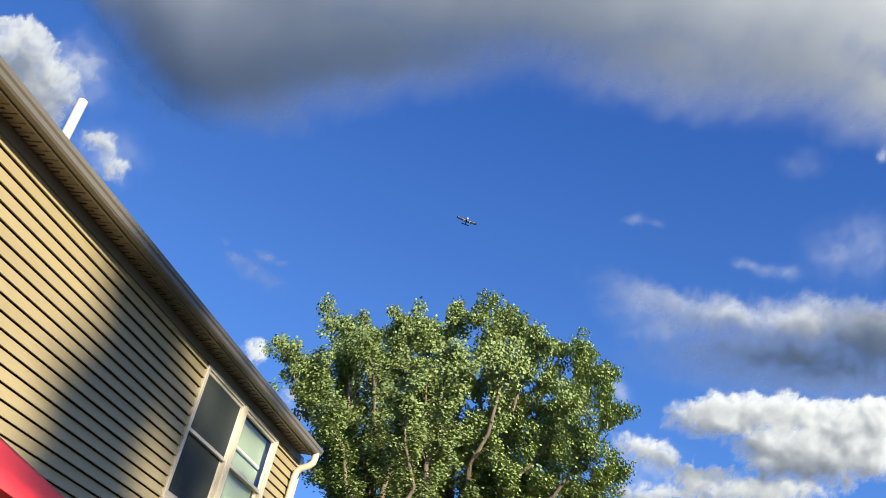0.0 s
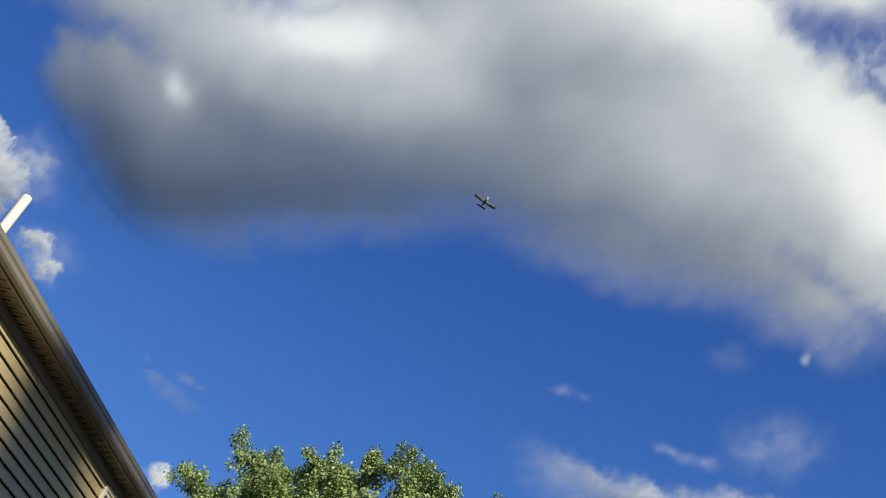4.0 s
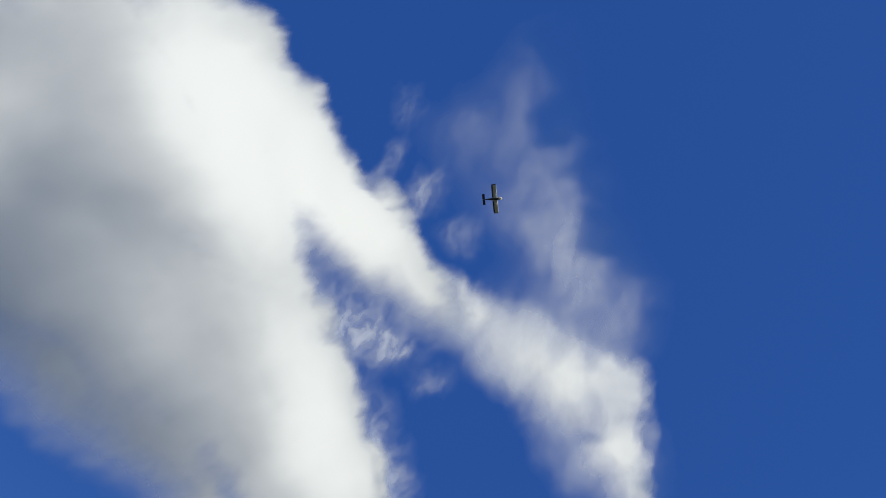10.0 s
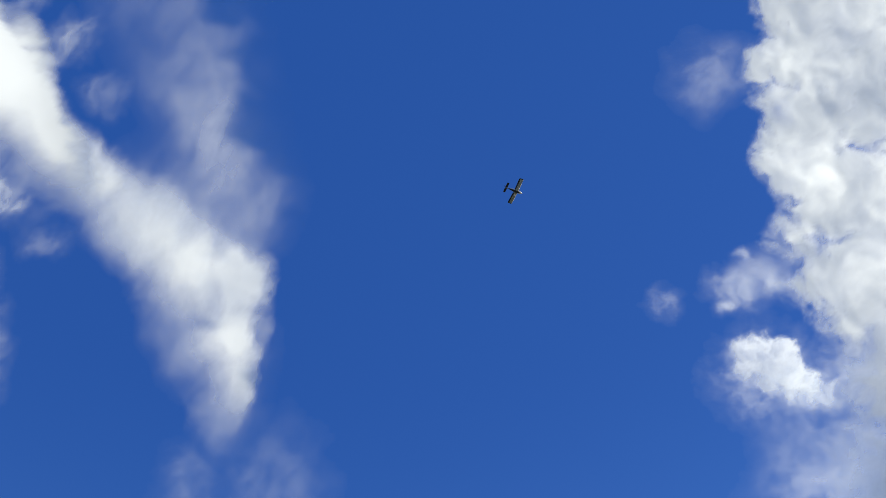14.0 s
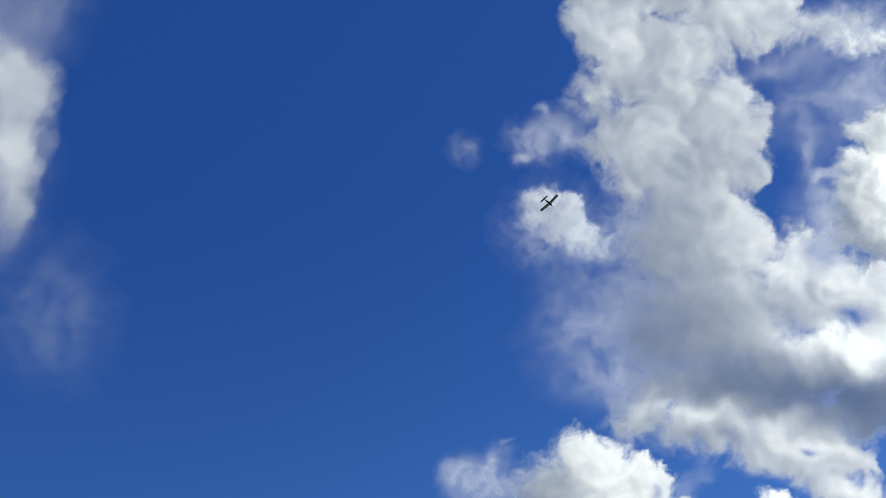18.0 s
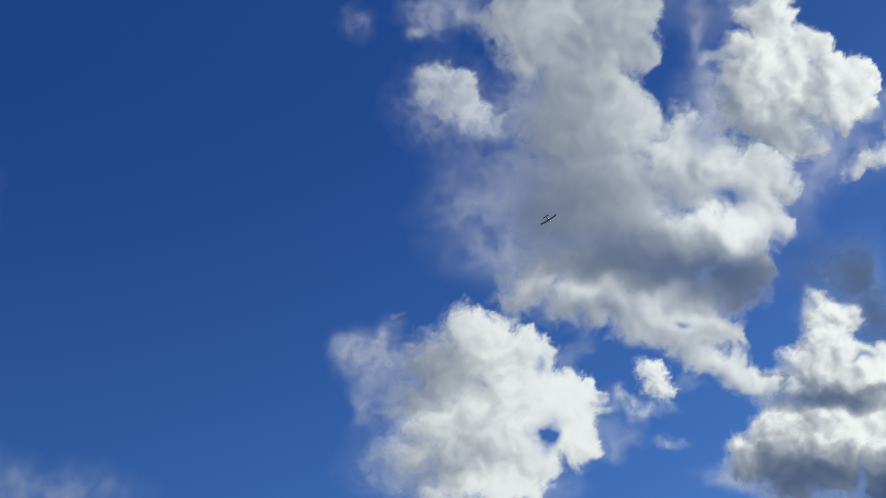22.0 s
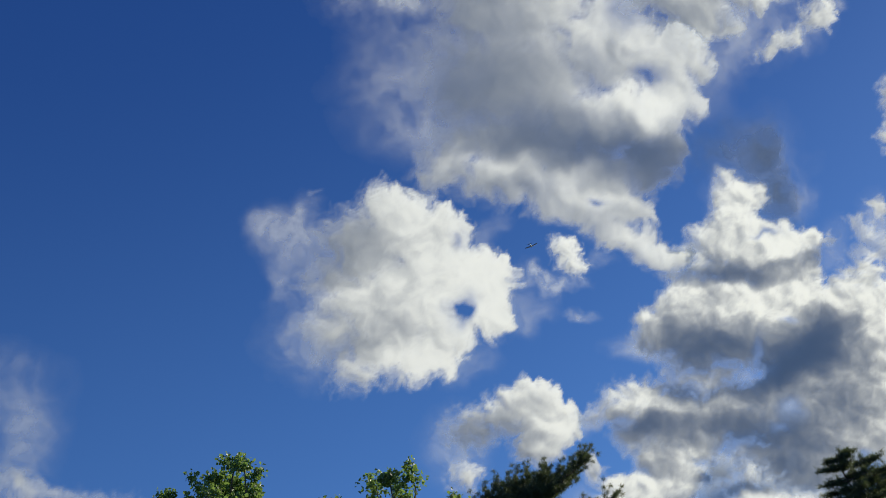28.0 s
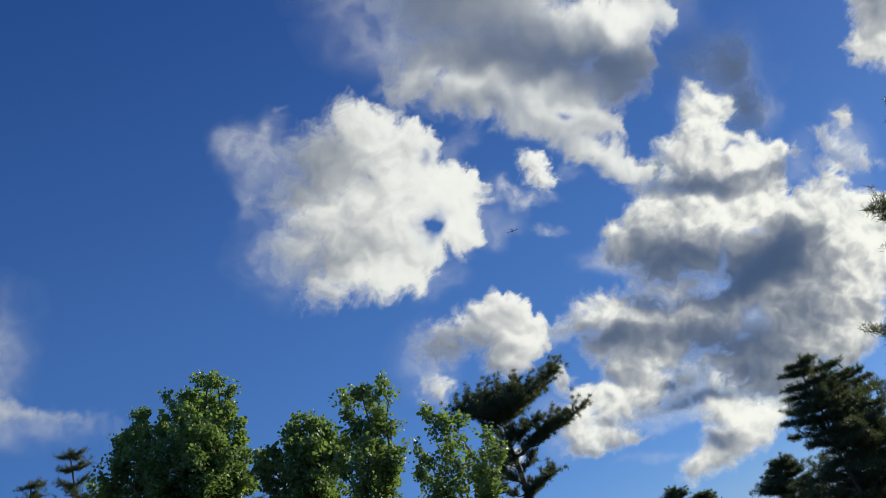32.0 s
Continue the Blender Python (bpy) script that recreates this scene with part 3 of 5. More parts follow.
cloud('tall grey-white cumulus with a slate-dark flank', (129.49, 11.41, -90.59), [
    (132, 418, 44, 39, -8, 0.9), (216, 387, 85, 50, -8, 1.2), (186, 482, 76, 59, 14, 1), (125, 348, 41, 38, -7, 0.9), (111, 297, 36, 38, -7, 0.8), (122, 252, 26, 23, -6, 0.9), (96, 222, 17, 17, -6, 1.6), (252, 311, 61, 29, -1, 1.1), (156, 264, 51, 43, -6, 1.2), (135, 176, 53, 25, 5, 1.4), (207, 216, 60, 27, -6, 1.6), (202, 271, 33, 27, -6, 1.4), (184, 338, 40, 27, -10, 1.2), (194, 171, 82, 69, -1, 1.6)] + [
    (198, 70, 87, 65, -10, 2.2), (203, -12, 93, 64, -10, 3.2), (307, 14, 52, 39, -21, 0.9), (359, 8, 46, 28, -21, 0.8), (306, -59, 92, 38, -4, 1.5), (380, -38, 34, 27, 0, 0.8), (242, 290, 59, 19, -1, 1.2), (318, 290, 52, 13, -1, 1.3), (297, 34, 38, 37, -1, 0.8), (368, 20, 47, 24, -11, 0.8), (408, 4, 25, 14, -25, 0.9), (371, -46, 36, 26, -2, 0.7), (356, -97, 47, 43, -2, 2), (140, -102, 42, 26, 28, 1.6)] + [
    (204, -117, 55, 27, -8, 1), (250, -137, 47, 22, -6, 0.8), (306, -151, 47, 26, -10, 0.7), (346, -156, 29, 18, -26, 0.8), (318, -180, 35, 15, -27, 0.7), (359, -200, 39, 16, -20, 0.7), (391, -211, 19, 11, -12, 0.8), (213, -81, 86, 36, -7, 1.8), (287, -114, 75, 34, -8, 1.6), (156, -25, 35, 59, 18, 4), (152, -85, 30, 27, 8, 3)], dark=[
    (300, -86, 93, 19, -4, 1.49), (359, -110, 38, 29, -21, 1.38), (250, -55, 54, 25, 33, 0.57), (214, -21, 91, 36, 13, 0.34), (142, -13, 54, 47, -2, 0.29), (173, 75, 54, 41, -1, 0.4), (394, -130, 22, 25, -2, 1.03), (123, -30, 48, 65, 8, 0.29), (250, -106, 43, 9, 18, 0.57), (207, -135, 43, 9, -6, 0.34), (179, 361, 114, 106, -7, 0.34), (202, 364, 51, 19, 4, 0.23), (233, 161, 59, 35, -5, 0.34), (195, -17, 63, 44, -3, 0.34)], lit=[
    (312, -35, 68, 16, -5, 0.9), (288, 37, 28, 31, -1, 0.5), (371, 26, 47, 17, -9, 0.45), (371, -49, 25, 12, -2, 0.5), (189, -105, 61, 11, -8, 0.6), (299, -139, 69, 15, -14, 0.5), (362, -197, 38, 12, -17, 0.4), (131, 405, 44, 38, -8, 0.45), (110, 291, 35, 37, -6, 0.45), (246, 312, 50, 18, -1, 0.45), (141, 175, 45, 19, 5, 0.3)], holes=[
    (357, -15, 14, 9, -11, 0.7), (301, -146, 8, 5, -12, 0.6), (328, 60, 21, 13, 18, 0.6), (106, 362, 7, 9, -7, 0.3), (105, 90, 15, 15, 20, 0.75)], veils=[
    (42, 417, 38, 33, -29, 0.3), (39, 188, 21, 13, 15, 0.35), (68, 188, 26, 24, -5, 0.35), (25, 165, 14, 5, -5, 0.35), (48, 217, 6, 5, -6, 0.35), (78, 1, 39, 56, -3, 0.2), (92, -24, 53, 53, 0, 0.2), (103, -71, 35, 18, 10, 0.4), (346, 211, 64, 36, 10, 0.4), (313, 164, 9, 21, -1, 0.35), (277, 254, 70, 14, 7, 0.35), (333, 134, 12, 7, -1, 0.5), (93, -41, 36, 42, 28, 0.14), (325, 101, 24, 47, -1, 0.25)] + [
    (418, -14, 31, 30, -1, 0.35)], crisp=4.2, puffs=1.4, grains=6, mottle=0.17, relief=0.3, tone=0.54, depth=0.4, size=52, warp=10, fray=3.4, seed=11, dense=0.95, thin=0.1, step=1.9, reach=90)
cloud('small round puff of white cumulus', (132.59, 9.79, -88.39), [
    (101, 59, 25, 23, 0, 0.9), (119, 37, 24, 17, -30, 1.3), (84, 63, 14, 14, 0, 0.9)], dark=[
    (104, 51, 18, 15, 0, 0.34)], veils=[
    (137, 24, 30, 14, -20, 0.6), (99, 42, 42, 36, 0, 0.45), (170, 36, 36, 18, 20, 0.35)], tone=0.1, depth=0.1, relief=0.4, size=24, warp=6, fray=2.0, dense=0.66, thin=0.3, seed=13, ragged=0.5, lift=-24.0, step=1.4)
cloud('tiny faint wisps beside the cumulus', (132.59, 9.79, -88.39), [], veils=[
    (7, 126, 15, 14, 0, 0.25), (78, 131, 23, 17, -20, 0.4), (66, 116, 9, 5, 0, 0.35), (91, 168, 5, 5, 0, 0.4), (115, 134, 11, 12, 0, 0.35)], tone=0.1, size=22, warp=5, seed=14, step=1.6, lift=-20.0)
cloud('bright white cumulus ball', (125.59, 13.68, -92.27), [
    (342, 167, 47, 50, 0, 0.8), (324, 196, 27, 27, 0, 0.8), (416, 167, 34, 38, 0, 0.8), (351, 116, 42, 26, 0, 1.5), (345, 238, 27, 33, 0, 0.9), (383, 208, 21, 20, 0, 0.9), (303, 146, 21, 27, 0, 1.8)], dark=[
    (348, 119, 53, 19, 0, 0.69), (389, 173, 9, 33, 0, 0.57), (303, 161, 14, 30, 0, 0.4)], lit=[
    (336, 179, 36, 36, 0, 0.2), (419, 167, 24, 30, 0, 0.25)], veils=[
    (282, 149, 18, 36, 0, 0.5), (389, 101, 30, 30, 0, 0.5), (449, 149, 18, 12, 30, 0.6), (288, 202, 18, 6, 0, 0.5)], tone=0.34, depth=0.4, puffs=1.6, relief=0.5, size=34, fray=3.2, seed=15, lift=-21.0, step=1.6)
cloud('two small slanting white clouds', (122.78, 15.6, -93.49), [
    (444, 171, 20, 14, 35, 0.9), (402, 140, 25, 8, 32, 0.9)], veils=[
    (377, 173, 42, 42, 20, 0.35), (425, 149, 24, 14, 20, 0.4), (428, 207, 8, 7, 0, 0.6), (460, 185, 12, 6, 0, 0.4)], tone=0.45, depth=0.3, relief=0.5, size=24, warp=5, fray=2.8, seed=16, step=1.6, lift=-18.0)
cloud('shreds of white cloud high beside the cumulus', (132.59, 9.79, -88.39), [
    (404, 238, 21, 11, -20, 1.2), (443, 229, 30, 8, -12, 1.2)], veils=[
    (366, 250, 71, 20, 0, 0.5), (443, 244, 53, 30, 0, 0.5), (437, 185, 36, 30, 20, 0.45)], tone=0.2, depth=0.2, size=30, seed=12, step=2.0, lift=-16.0)
cloud('broad bright white cumulus with a small blue hole', (117.04, 16, -96.8), [
    (-48, 24, 47, 39, 0, 1.3), (-85, -2, 44, 41, 0, 2.2), (-14, 7, 43, 42, 0, 0.9), (-61, -58, 74, 45, 0, 1.6), (-5, -50, 62, 48, -10, 0.9), (38, -44, 37, 36, -40, 0.8), (-62, -103, 51, 33, 10, 1.6), (-92, -127, 23, 19, 35, 2), (-20, -112, 41, 24, 0, 0.8), (-117, -34, 27, 31, 0, 3.2), (56, -65, 19, 21, 0, 0.8), (-118, -88, 30, 27, 0, 3.6)], dark=[
    (-99, 7, 35, 41, 0, 0.8), (-95, -106, 45, 13, 18, 0.69), (-120, -23, 29, 24, 0, 0.34), (-74, -82, 65, 11, 8, 0.29)], lit=[
    (28, -53, 54, 48, 0, 0.4), (-32, -100, 54, 30, 0, 0.25), (-103, -49, 47, 8, 12, 0.4), (-26, -124, 48, 11, 0, 0.35), (-55, 42, 35, 23, 0, 0.2)], holes=[
    (19, -63, 8, 14, -20, 1), (19, 10, 7, 6, 0, 0.45), (-56, -133, 10, 5, 0, 0.4)], veils=[
    (-158, 13, 32, 25, -25, 0.65), (-146, 36, 12, 18, 0, 0.6), (-184, 25, 14, 13, 0, 0.6), (-170, -34, 13, 26, -20, 0.45), (-142, -97, 35, 36, 0, 0.35), (84, -65, 24, 18, 0, 0.3), (46, 12, 24, 9, 50, 0.3), (81, -32, 12, 8, 0, 0.4), (93, -82, 12, 11, 0, 0.5), (-137, 61, 6, 3, 0, 0.35), (27, -118, 24, 18, 30, 0.3)], crisp=3.8, puffs=1.5, tone=0.25, depth=0.22, relief=0.3, size=42, warp=10, fray=3.6, seed=17, step=1.6, reach=80)
cloud('little white puffs in a gap', (117.04, 16, -96.8), [
    (129, 0, 14, 11, -30, 0.9), (138, -16, 14, 11, -45, 1)], veils=[
    (102, -28, 18, 8, -30, 0.75), (114, -42, 10, 8, 0, 0.55), (146, -71, 13, 5, -10, 0.55), (162, -12, 15, 8, 20, 0.25), (135, -36, 16, 6, 0, 0.35)], tone=0.12, depth=0.15, relief=0.4, size=18, warp=5, fray=2.0, seed=18, step=1.2)
cloud('small cumulus, white on its sunny side and grey behind', (112.97, 16.77, -98.01), [
    (76, -99, 30, 25, 0, 0.7), (97, -118, 21, 18, 0, 0.7), (80, -135, 26, 24, 0, 0.8), (39, -111, 37, 17, 5, 1.3), (7, -124, 27, 20, 10, 2.2), (1, -169, 13, 12, 30, 1.6), (57, -94, 18, 15, 0, 0.8)], dark=[
    (9, -125, 45, 21, 0, 0.92), (45, -135, 24, 14, 0, 0.4)], lit=[
    (87, -112, 30, 30, 0, 0.25)], veils=[
    (-11, -142, 26, 30, 0, 0.45), (116, -121, 18, 7, 10, 0.4)], tone=0.36, depth=0.4, puffs=1.8, relief=0.7, size=30, warp=5, fray=3.0, seed=19, step=1.5)
cloud('heaped cumulus with cream tops and slate-grey bases', (112.97, 16.77, -98.01), [
    (277, 122, 18, 14, 0, 0.8), (297, 116, 20, 14, 0, 1), (271, 139, 5, 6, 0, 1.6), (277, 93, 26, 21, 0, 0.9), (256, 77, 21, 13, 10, 0.9), (240, 58, 27, 9, -8, 1.2), (285, 69, 37, 24, 0, 1.2), (330, 75, 39, 13, 5, 0.8), (362, 78, 11, 11, 0, 0.8), (321, 59, 47, 17, 10, 1.4), (277, 40, 53, 18, 0, 1.8), (330, 41, 39, 24, 0, 1.4), (236, 26, 18, 13, 0, 0.7), (208, 7, 5, 4, 0, 0.6)] + [
    (185, -5, 5, 7, 0, 0.6), (193, -3, 4, 4, 0, 0.7), (195, -22, 23, 14, 15, 0.8), (238, 5, 33, 24, 0, 0.9), (277, 9, 50, 27, 0, 1), (216, -17, 36, 23, 22, 1.1), (324, 9, 39, 32, 0, 1), (363, 18, 12, 12, 0, 0.7), (386, 8, 27, 13, 0, 0.8), (401, -5, 24, 20, 0, 0.9), (259, -28, 68, 27, -5, 1.3), (235, -47, 34, 18, -8, 2), (250, -71, 36, 13, -5, 2.2), (312, -20, 59, 33, 0, 1.4)] + [
    (371, -17, 56, 37, 0, 1.2), (425, 1, 45, 27, 0, 0.9), (456, 5, 27, 26, 0, 0.8), (366, -59, 68, 36, 10, 1.3), (336, -80, 53, 26, 15, 1.3), (419, -59, 56, 50, 0, 1.1), (452, -35, 26, 42, 0, 1), (452, -100, 20, 24, 0, 1.1), (383, -109, 71, 39, 0, 1.2), (336, -124, 50, 32, -20, 1.4), (321, -151, 53, 20, -15, 1.5), (419, -124, 56, 20, 25, 1.2), (366, -160, 42, 27, 0, 1.5), (430, 106, 5, 8, 0, 1.2)] + [
    (422, 84, 7, 17, 60, 1.8), (443, 66, 15, 5, 0, 1.8), (412, 51, 9, 18, -35, 1.6), (420, 35, 18, 12, 0, 1.1), (402, 26, 14, 12, 0, 1), (177, -85, 17, 12, 0, 0.7), (158, -98, 25, 12, 15, 1.2), (131, -107, 21, 5, 8, 2), (193, -105, 37, 21, 0, 1.3), (176, -125, 21, 17, 10, 1.2), (217, -118, 39, 25, 0, 1.2), (256, -105, 45, 25, 10, 1.2), (297, -91, 31, 17, 10, 1.4), (284, -113, 27, 19, 0, 1.4)] + [
    (235, -137, 37, 15, 18, 1.1), (201, -155, 27, 18, -30, 1), (218, -167, 24, 25, 40, 1.1), (193, -189, 30, 19, 32, 0.9), (158, -180, 21, 12, 0, 0.8), (135, -160, 8, 6, 0, 0.8), (150, -208, 18, 17, 0, 0.8), (182, -223, 34, 8, 6, 1), (159, -232, 18, 11, 0, 0.9), (217, -81, 23, 7, -10, 2)], dark=[
    (271, 39, 50, 9, 2, 2.02), (333, 54, 42, 6, 8, 0.78), (366, 57, 21, 12, 20, 0.62), (262, -30, 62, 15, -4, 2.33), (241, -52, 36, 13, -8, 1.55), (349, -38, 50, 17, 32, 2.95), (369, -17, 21, 26, 0, 1.4), (324, -62, 53, 11, 20, 2.33), (377, -94, 47, 24, 0, 0.93), (336, -130, 59, 21, -18, 1.4), (333, -161, 42, 13, -18, 1.24), (413, -47, 15, 30, 20, 0.62), (217, -118, 56, 12, 2, 1.4), (176, -118, 30, 12, 10, 1.09)] + [
    (217, -81, 24, 8, -10, 2.02), (291, -127, 33, 14, 0, 1.24), (205, -148, 18, 9, -20, 0.62), (262, -85, 36, 6, 5, 0.62)], lit=[
    (327, 73, 39, 11, 6, 0.4), (277, 119, 26, 15, 0, 0.35), (277, 90, 21, 15, 0, 0.25), (362, 15, 12, 15, 0, 0.5), (318, 1, 42, 18, 30, 0.5), (238, 20, 30, 12, 0, 0.5), (285, 9, 24, 12, 0, 0.4), (196, -28, 19, 8, 10, 0.4), (185, -5, 7, 7, 0, 0.4), (389, 9, 27, 9, 0, 0.5), (389, -23, 11, 18, 0, 0.5), (455, 1, 30, 30, 0, 0.5), (434, -80, 30, 21, 20, 0.45), (419, -130, 47, 9, 25, 0.5)] + [
    (179, -84, 18, 9, 0, 0.35), (256, -101, 15, 12, 0, 0.35), (241, -135, 36, 8, 18, 0.45), (164, -183, 30, 12, 0, 0.4), (193, -192, 27, 14, 32, 0.45), (158, -216, 24, 15, 0, 0.4)], holes=[
    (294, -66, 15, 4, 18, 0.75), (337, -98, 9, 9, 0, 0.5), (312, 81, 13, 2, 5, 0.5), (303, -40, 4, 14, -20, 0.35), (333, -7, 6, 3, 0, 0.4), (324, -118, 9, 6, 0, 0.3), (280, -135, 11, 5, 20, 0.4)], veils=[
    (265, 113, 13, 30, 0, 0.4), (179, -32, 26, 12, 10, 0.5), (205, -50, 30, 7, -10, 0.4), (383, 66, 14, 24, 0, 0.3), (437, 84, 18, 30, 20, 0.4), (425, 24, 26, 18, 0, 0.5), (294, -66, 18, 7, 18, 0.5), (337, -99, 13, 12, 0, 0.5), (122, -113, 24, 6, 5, 0.4), (235, -85, 47, 12, 0, 0.4), (128, -207, 24, 30, 0, 0.35), (229, -189, 24, 18, 30, 0.35), (443, -118, 30, 18, 30, 0.4)], crisp=3.2, tone=0.5, depth=0.45, puffs=1.5, relief=0.7, mottle=0.6, size=40, warp=7, fray=3.2, seed=20, step=1.5, ragged=0.35, reach=70)
cloud('slanting bands of cloud, slate above and cream below', (112.97, 16.77, -98.01), [
    (253, -167, 42, 15, 25, 2.6), (246, -193, 33, 5, 18, 1.8), (285, -181, 47, 7, 9, 1.6), (304, -164, 25, 13, 0, 0.9), (312, -198, 33, 17, 0, 0.9), (333, -213, 27, 26, 0, 0.9), (349, -192, 18, 25, 0, 1), (318, -234, 36, 14, 30, 0.9), (293, -190, 12, 8, 0, 0.8), (336, -182, 36, 12, 0, 1.2), (301, -226, 14, 8, 0, 1), (284, -252, 24, 12, 35, 1)], dark=[
    (253, -167, 42, 14, 25, 1.38), (247, -193, 36, 6, 18, 2.07), (288, -182, 47, 5, 9, 1.61), (300, -230, 15, 8, 10, 1.95)], lit=[
    (304, -163, 21, 9, 0, 0.4), (330, -207, 36, 24, 0, 0.45)], veils=[
    (271, -192, 42, 12, 15, 0.5), (235, -213, 36, 6, 8, 0.3), (235, -246, 36, 5, 5, 0.25)], tone=0.36, depth=0.3, puffs=1.2, relief=0.6, mottle=0.4, size=34, warp=5, fray=2.6, seed=31, step=1.5, ragged=0.25)
cloud('dark slate scrap of cloud', (117.04, 16, -96.8), [
    (330, 100, 24, 30, 12, 4), (346, 56, 21, 30, 20, 4), (306, 106, 24, 14, 0, 5)], veils=[
    (373, 50, 14, 14, 0, 0.4), (337, 83, 36, 47, 15, 0.3)], crisp=4.0, puffs=0, relief=0.1, tone=3.0, depth=0.0, size=28, warp=8, fray=1.2, dense=0.95, thin=0.15, seed=23, step=1.7, rim=0.0)
cloud('bright edge of a white cumulus', (112.97, 16.77, -98.01), [
    (462, 229, 24, 31, 0, 0.8), (456, 186, 20, 20, 0, 0.7), (484, 208, 36, 47, 0, 1)], dark=[
    (465, 229, 20, 20, 0, 1.38)], tone=0.1, depth=0.2, relief=0.5, size=26, warp=4, seed=24, step=1.6)
cloud('soft white cloud rising low over the trees', (112.97, 16.77, -98.01), [
    (-468, -185, 26, 15, -10, 2.2), (-439, -194, 30, 5, -4, 2.6)], dark=[
    (-465, -142, 36, 24, 0, 0.92)], veils=[
    (-465, -130, 30, 42, 0, 0.6), (-453, -213, 65, 14, 0, 0.4), (-522, -75, 69, 29, 0, 0.4), (-592, -52, 26, 24, 1, 0.5)], crisp=5.0, puffs=0.4, relief=0.2, tone=0.15, depth=0.1, size=44, seed=25, step=2.2)
cloud('small white cloud behind the trees', (112.97, 16.77, -98.01), [
    (-137, -261, 26, 11, 14, 1.2), (75, -246, 12, 7, 0, 1)], tone=0.1, relief=0.3, size=20, warp=4, fray=1.6, seed=26, step=1.6)


# ---------------------------------------------------------------- ground
def ground():
    n = 60
    bm = bmesh.new()
    bmesh.ops.create_grid(bm, x_segments=n, y_segments=n, size=4500)
    for v in bm.verts:
        v.co.z = 0.0
    ob = part("ground", bm, GRASS)
    tagged(ob, "wide mown green lawn reaching to the horizon", "ground", kind="structure")


ground()


# ---------------------------------------------------------------- house
# local x runs along the wall, y into the house, z up
HOUSE = pose(-4.347, 1.371, 0, 0, 0, 72.5)
X0, X1, TOP = -9.0, 10.80, 4.845
END = 10.66
LAP = 0.0985
WIN = (7.90, 9.92, 3.47, 4.755)


def window_unit(house, x0, x1, z0, z1, blind):
    """One double-hung window of a pair: sashes that slide, panes, and a screen or blind behind."""
    win = part("window", extrude_frame(x0, x1, z0, z1, 0.032, -0.035, 0.03), TRIM, house, "cream vinyl window frame")
    mid = z0 + 0.50 * (z1 - z0) + 0.01
    for name, a, b, y in (("upper_sash", mid - 0.02, z1 - 0.028, 0.0), ("lower_sash", z0 + 0.028, mid + 0.02, 0.035)):
        sash = part(name, extrude_frame(x0 + 0.028, x1 - 0.028, a, b, 0.036, y - 0.018, y + 0.018), SASH, win)
        pane = part("pane", box((x0 + 0.06, y - 0.003, a + 0.032), (x1 - 0.06, y + 0.003, b - 0.032)), GLASS, sash)
        pane.visible_shadow = False
        # screens added on both sashes stand in for a dark reflection
        if not blind:
            part("screen", box((x0 + 0.06, y - 0.011, a + 0.032), (x1 - 0.06, y - 0.009, b - 0.032)), SCREEN, sash, "insect screen darkening the pane in place of its reflection")
    if blind:
        for i in range(2):
            z = z1 - 0.06 - 0.34 - i * 0.62
            part("blind", box((x0 + 0.06, 0.075, z), (x1 - 0.06, 0.085, z + (0.34, 0.60)[i])), BLIND, win, "pale green-white roller blind")
        part("blind_rail", box((x0 + 0.06, 0.068, z1 - 0.385), (x1 - 0.06, 0.09, z1 - 0.36)), SASH, win)
    return win


def extrude_frame(x0, x1, z0, z1, w, y0, y1):
    """Four mitred bars round an opening."""
    bm = bmesh.new()
    outer = [(x0, z0), (x1, z0), (x1, z1), (x0, z1)]
    inner = [(x0 + w, z0 + w), (x1 - w, z0 + w), (x1 - w, z1 - w), (x0 + w, z1 - w)]
    rings = [[bm.verts.new((x, y, z)) for x, z in ring] for ring, y in ((outer, y0), (inner, y0), (inner, y1), (outer, y1))]
    for a, b in zip(rings, rings[1:] + rings[:1]):
        for i in range(4):
            bm.faces.new((a[i], a[(i + 1) % 4], b[(i + 1) % 4], b[i]))
    bmesh.ops.recalc_face_normals(bm, faces=bm.faces)
    bmesh.ops.bevel(bm, geom=bm.edges[:], offset=0.004, segments=1, affect="EDGES")
    return bm


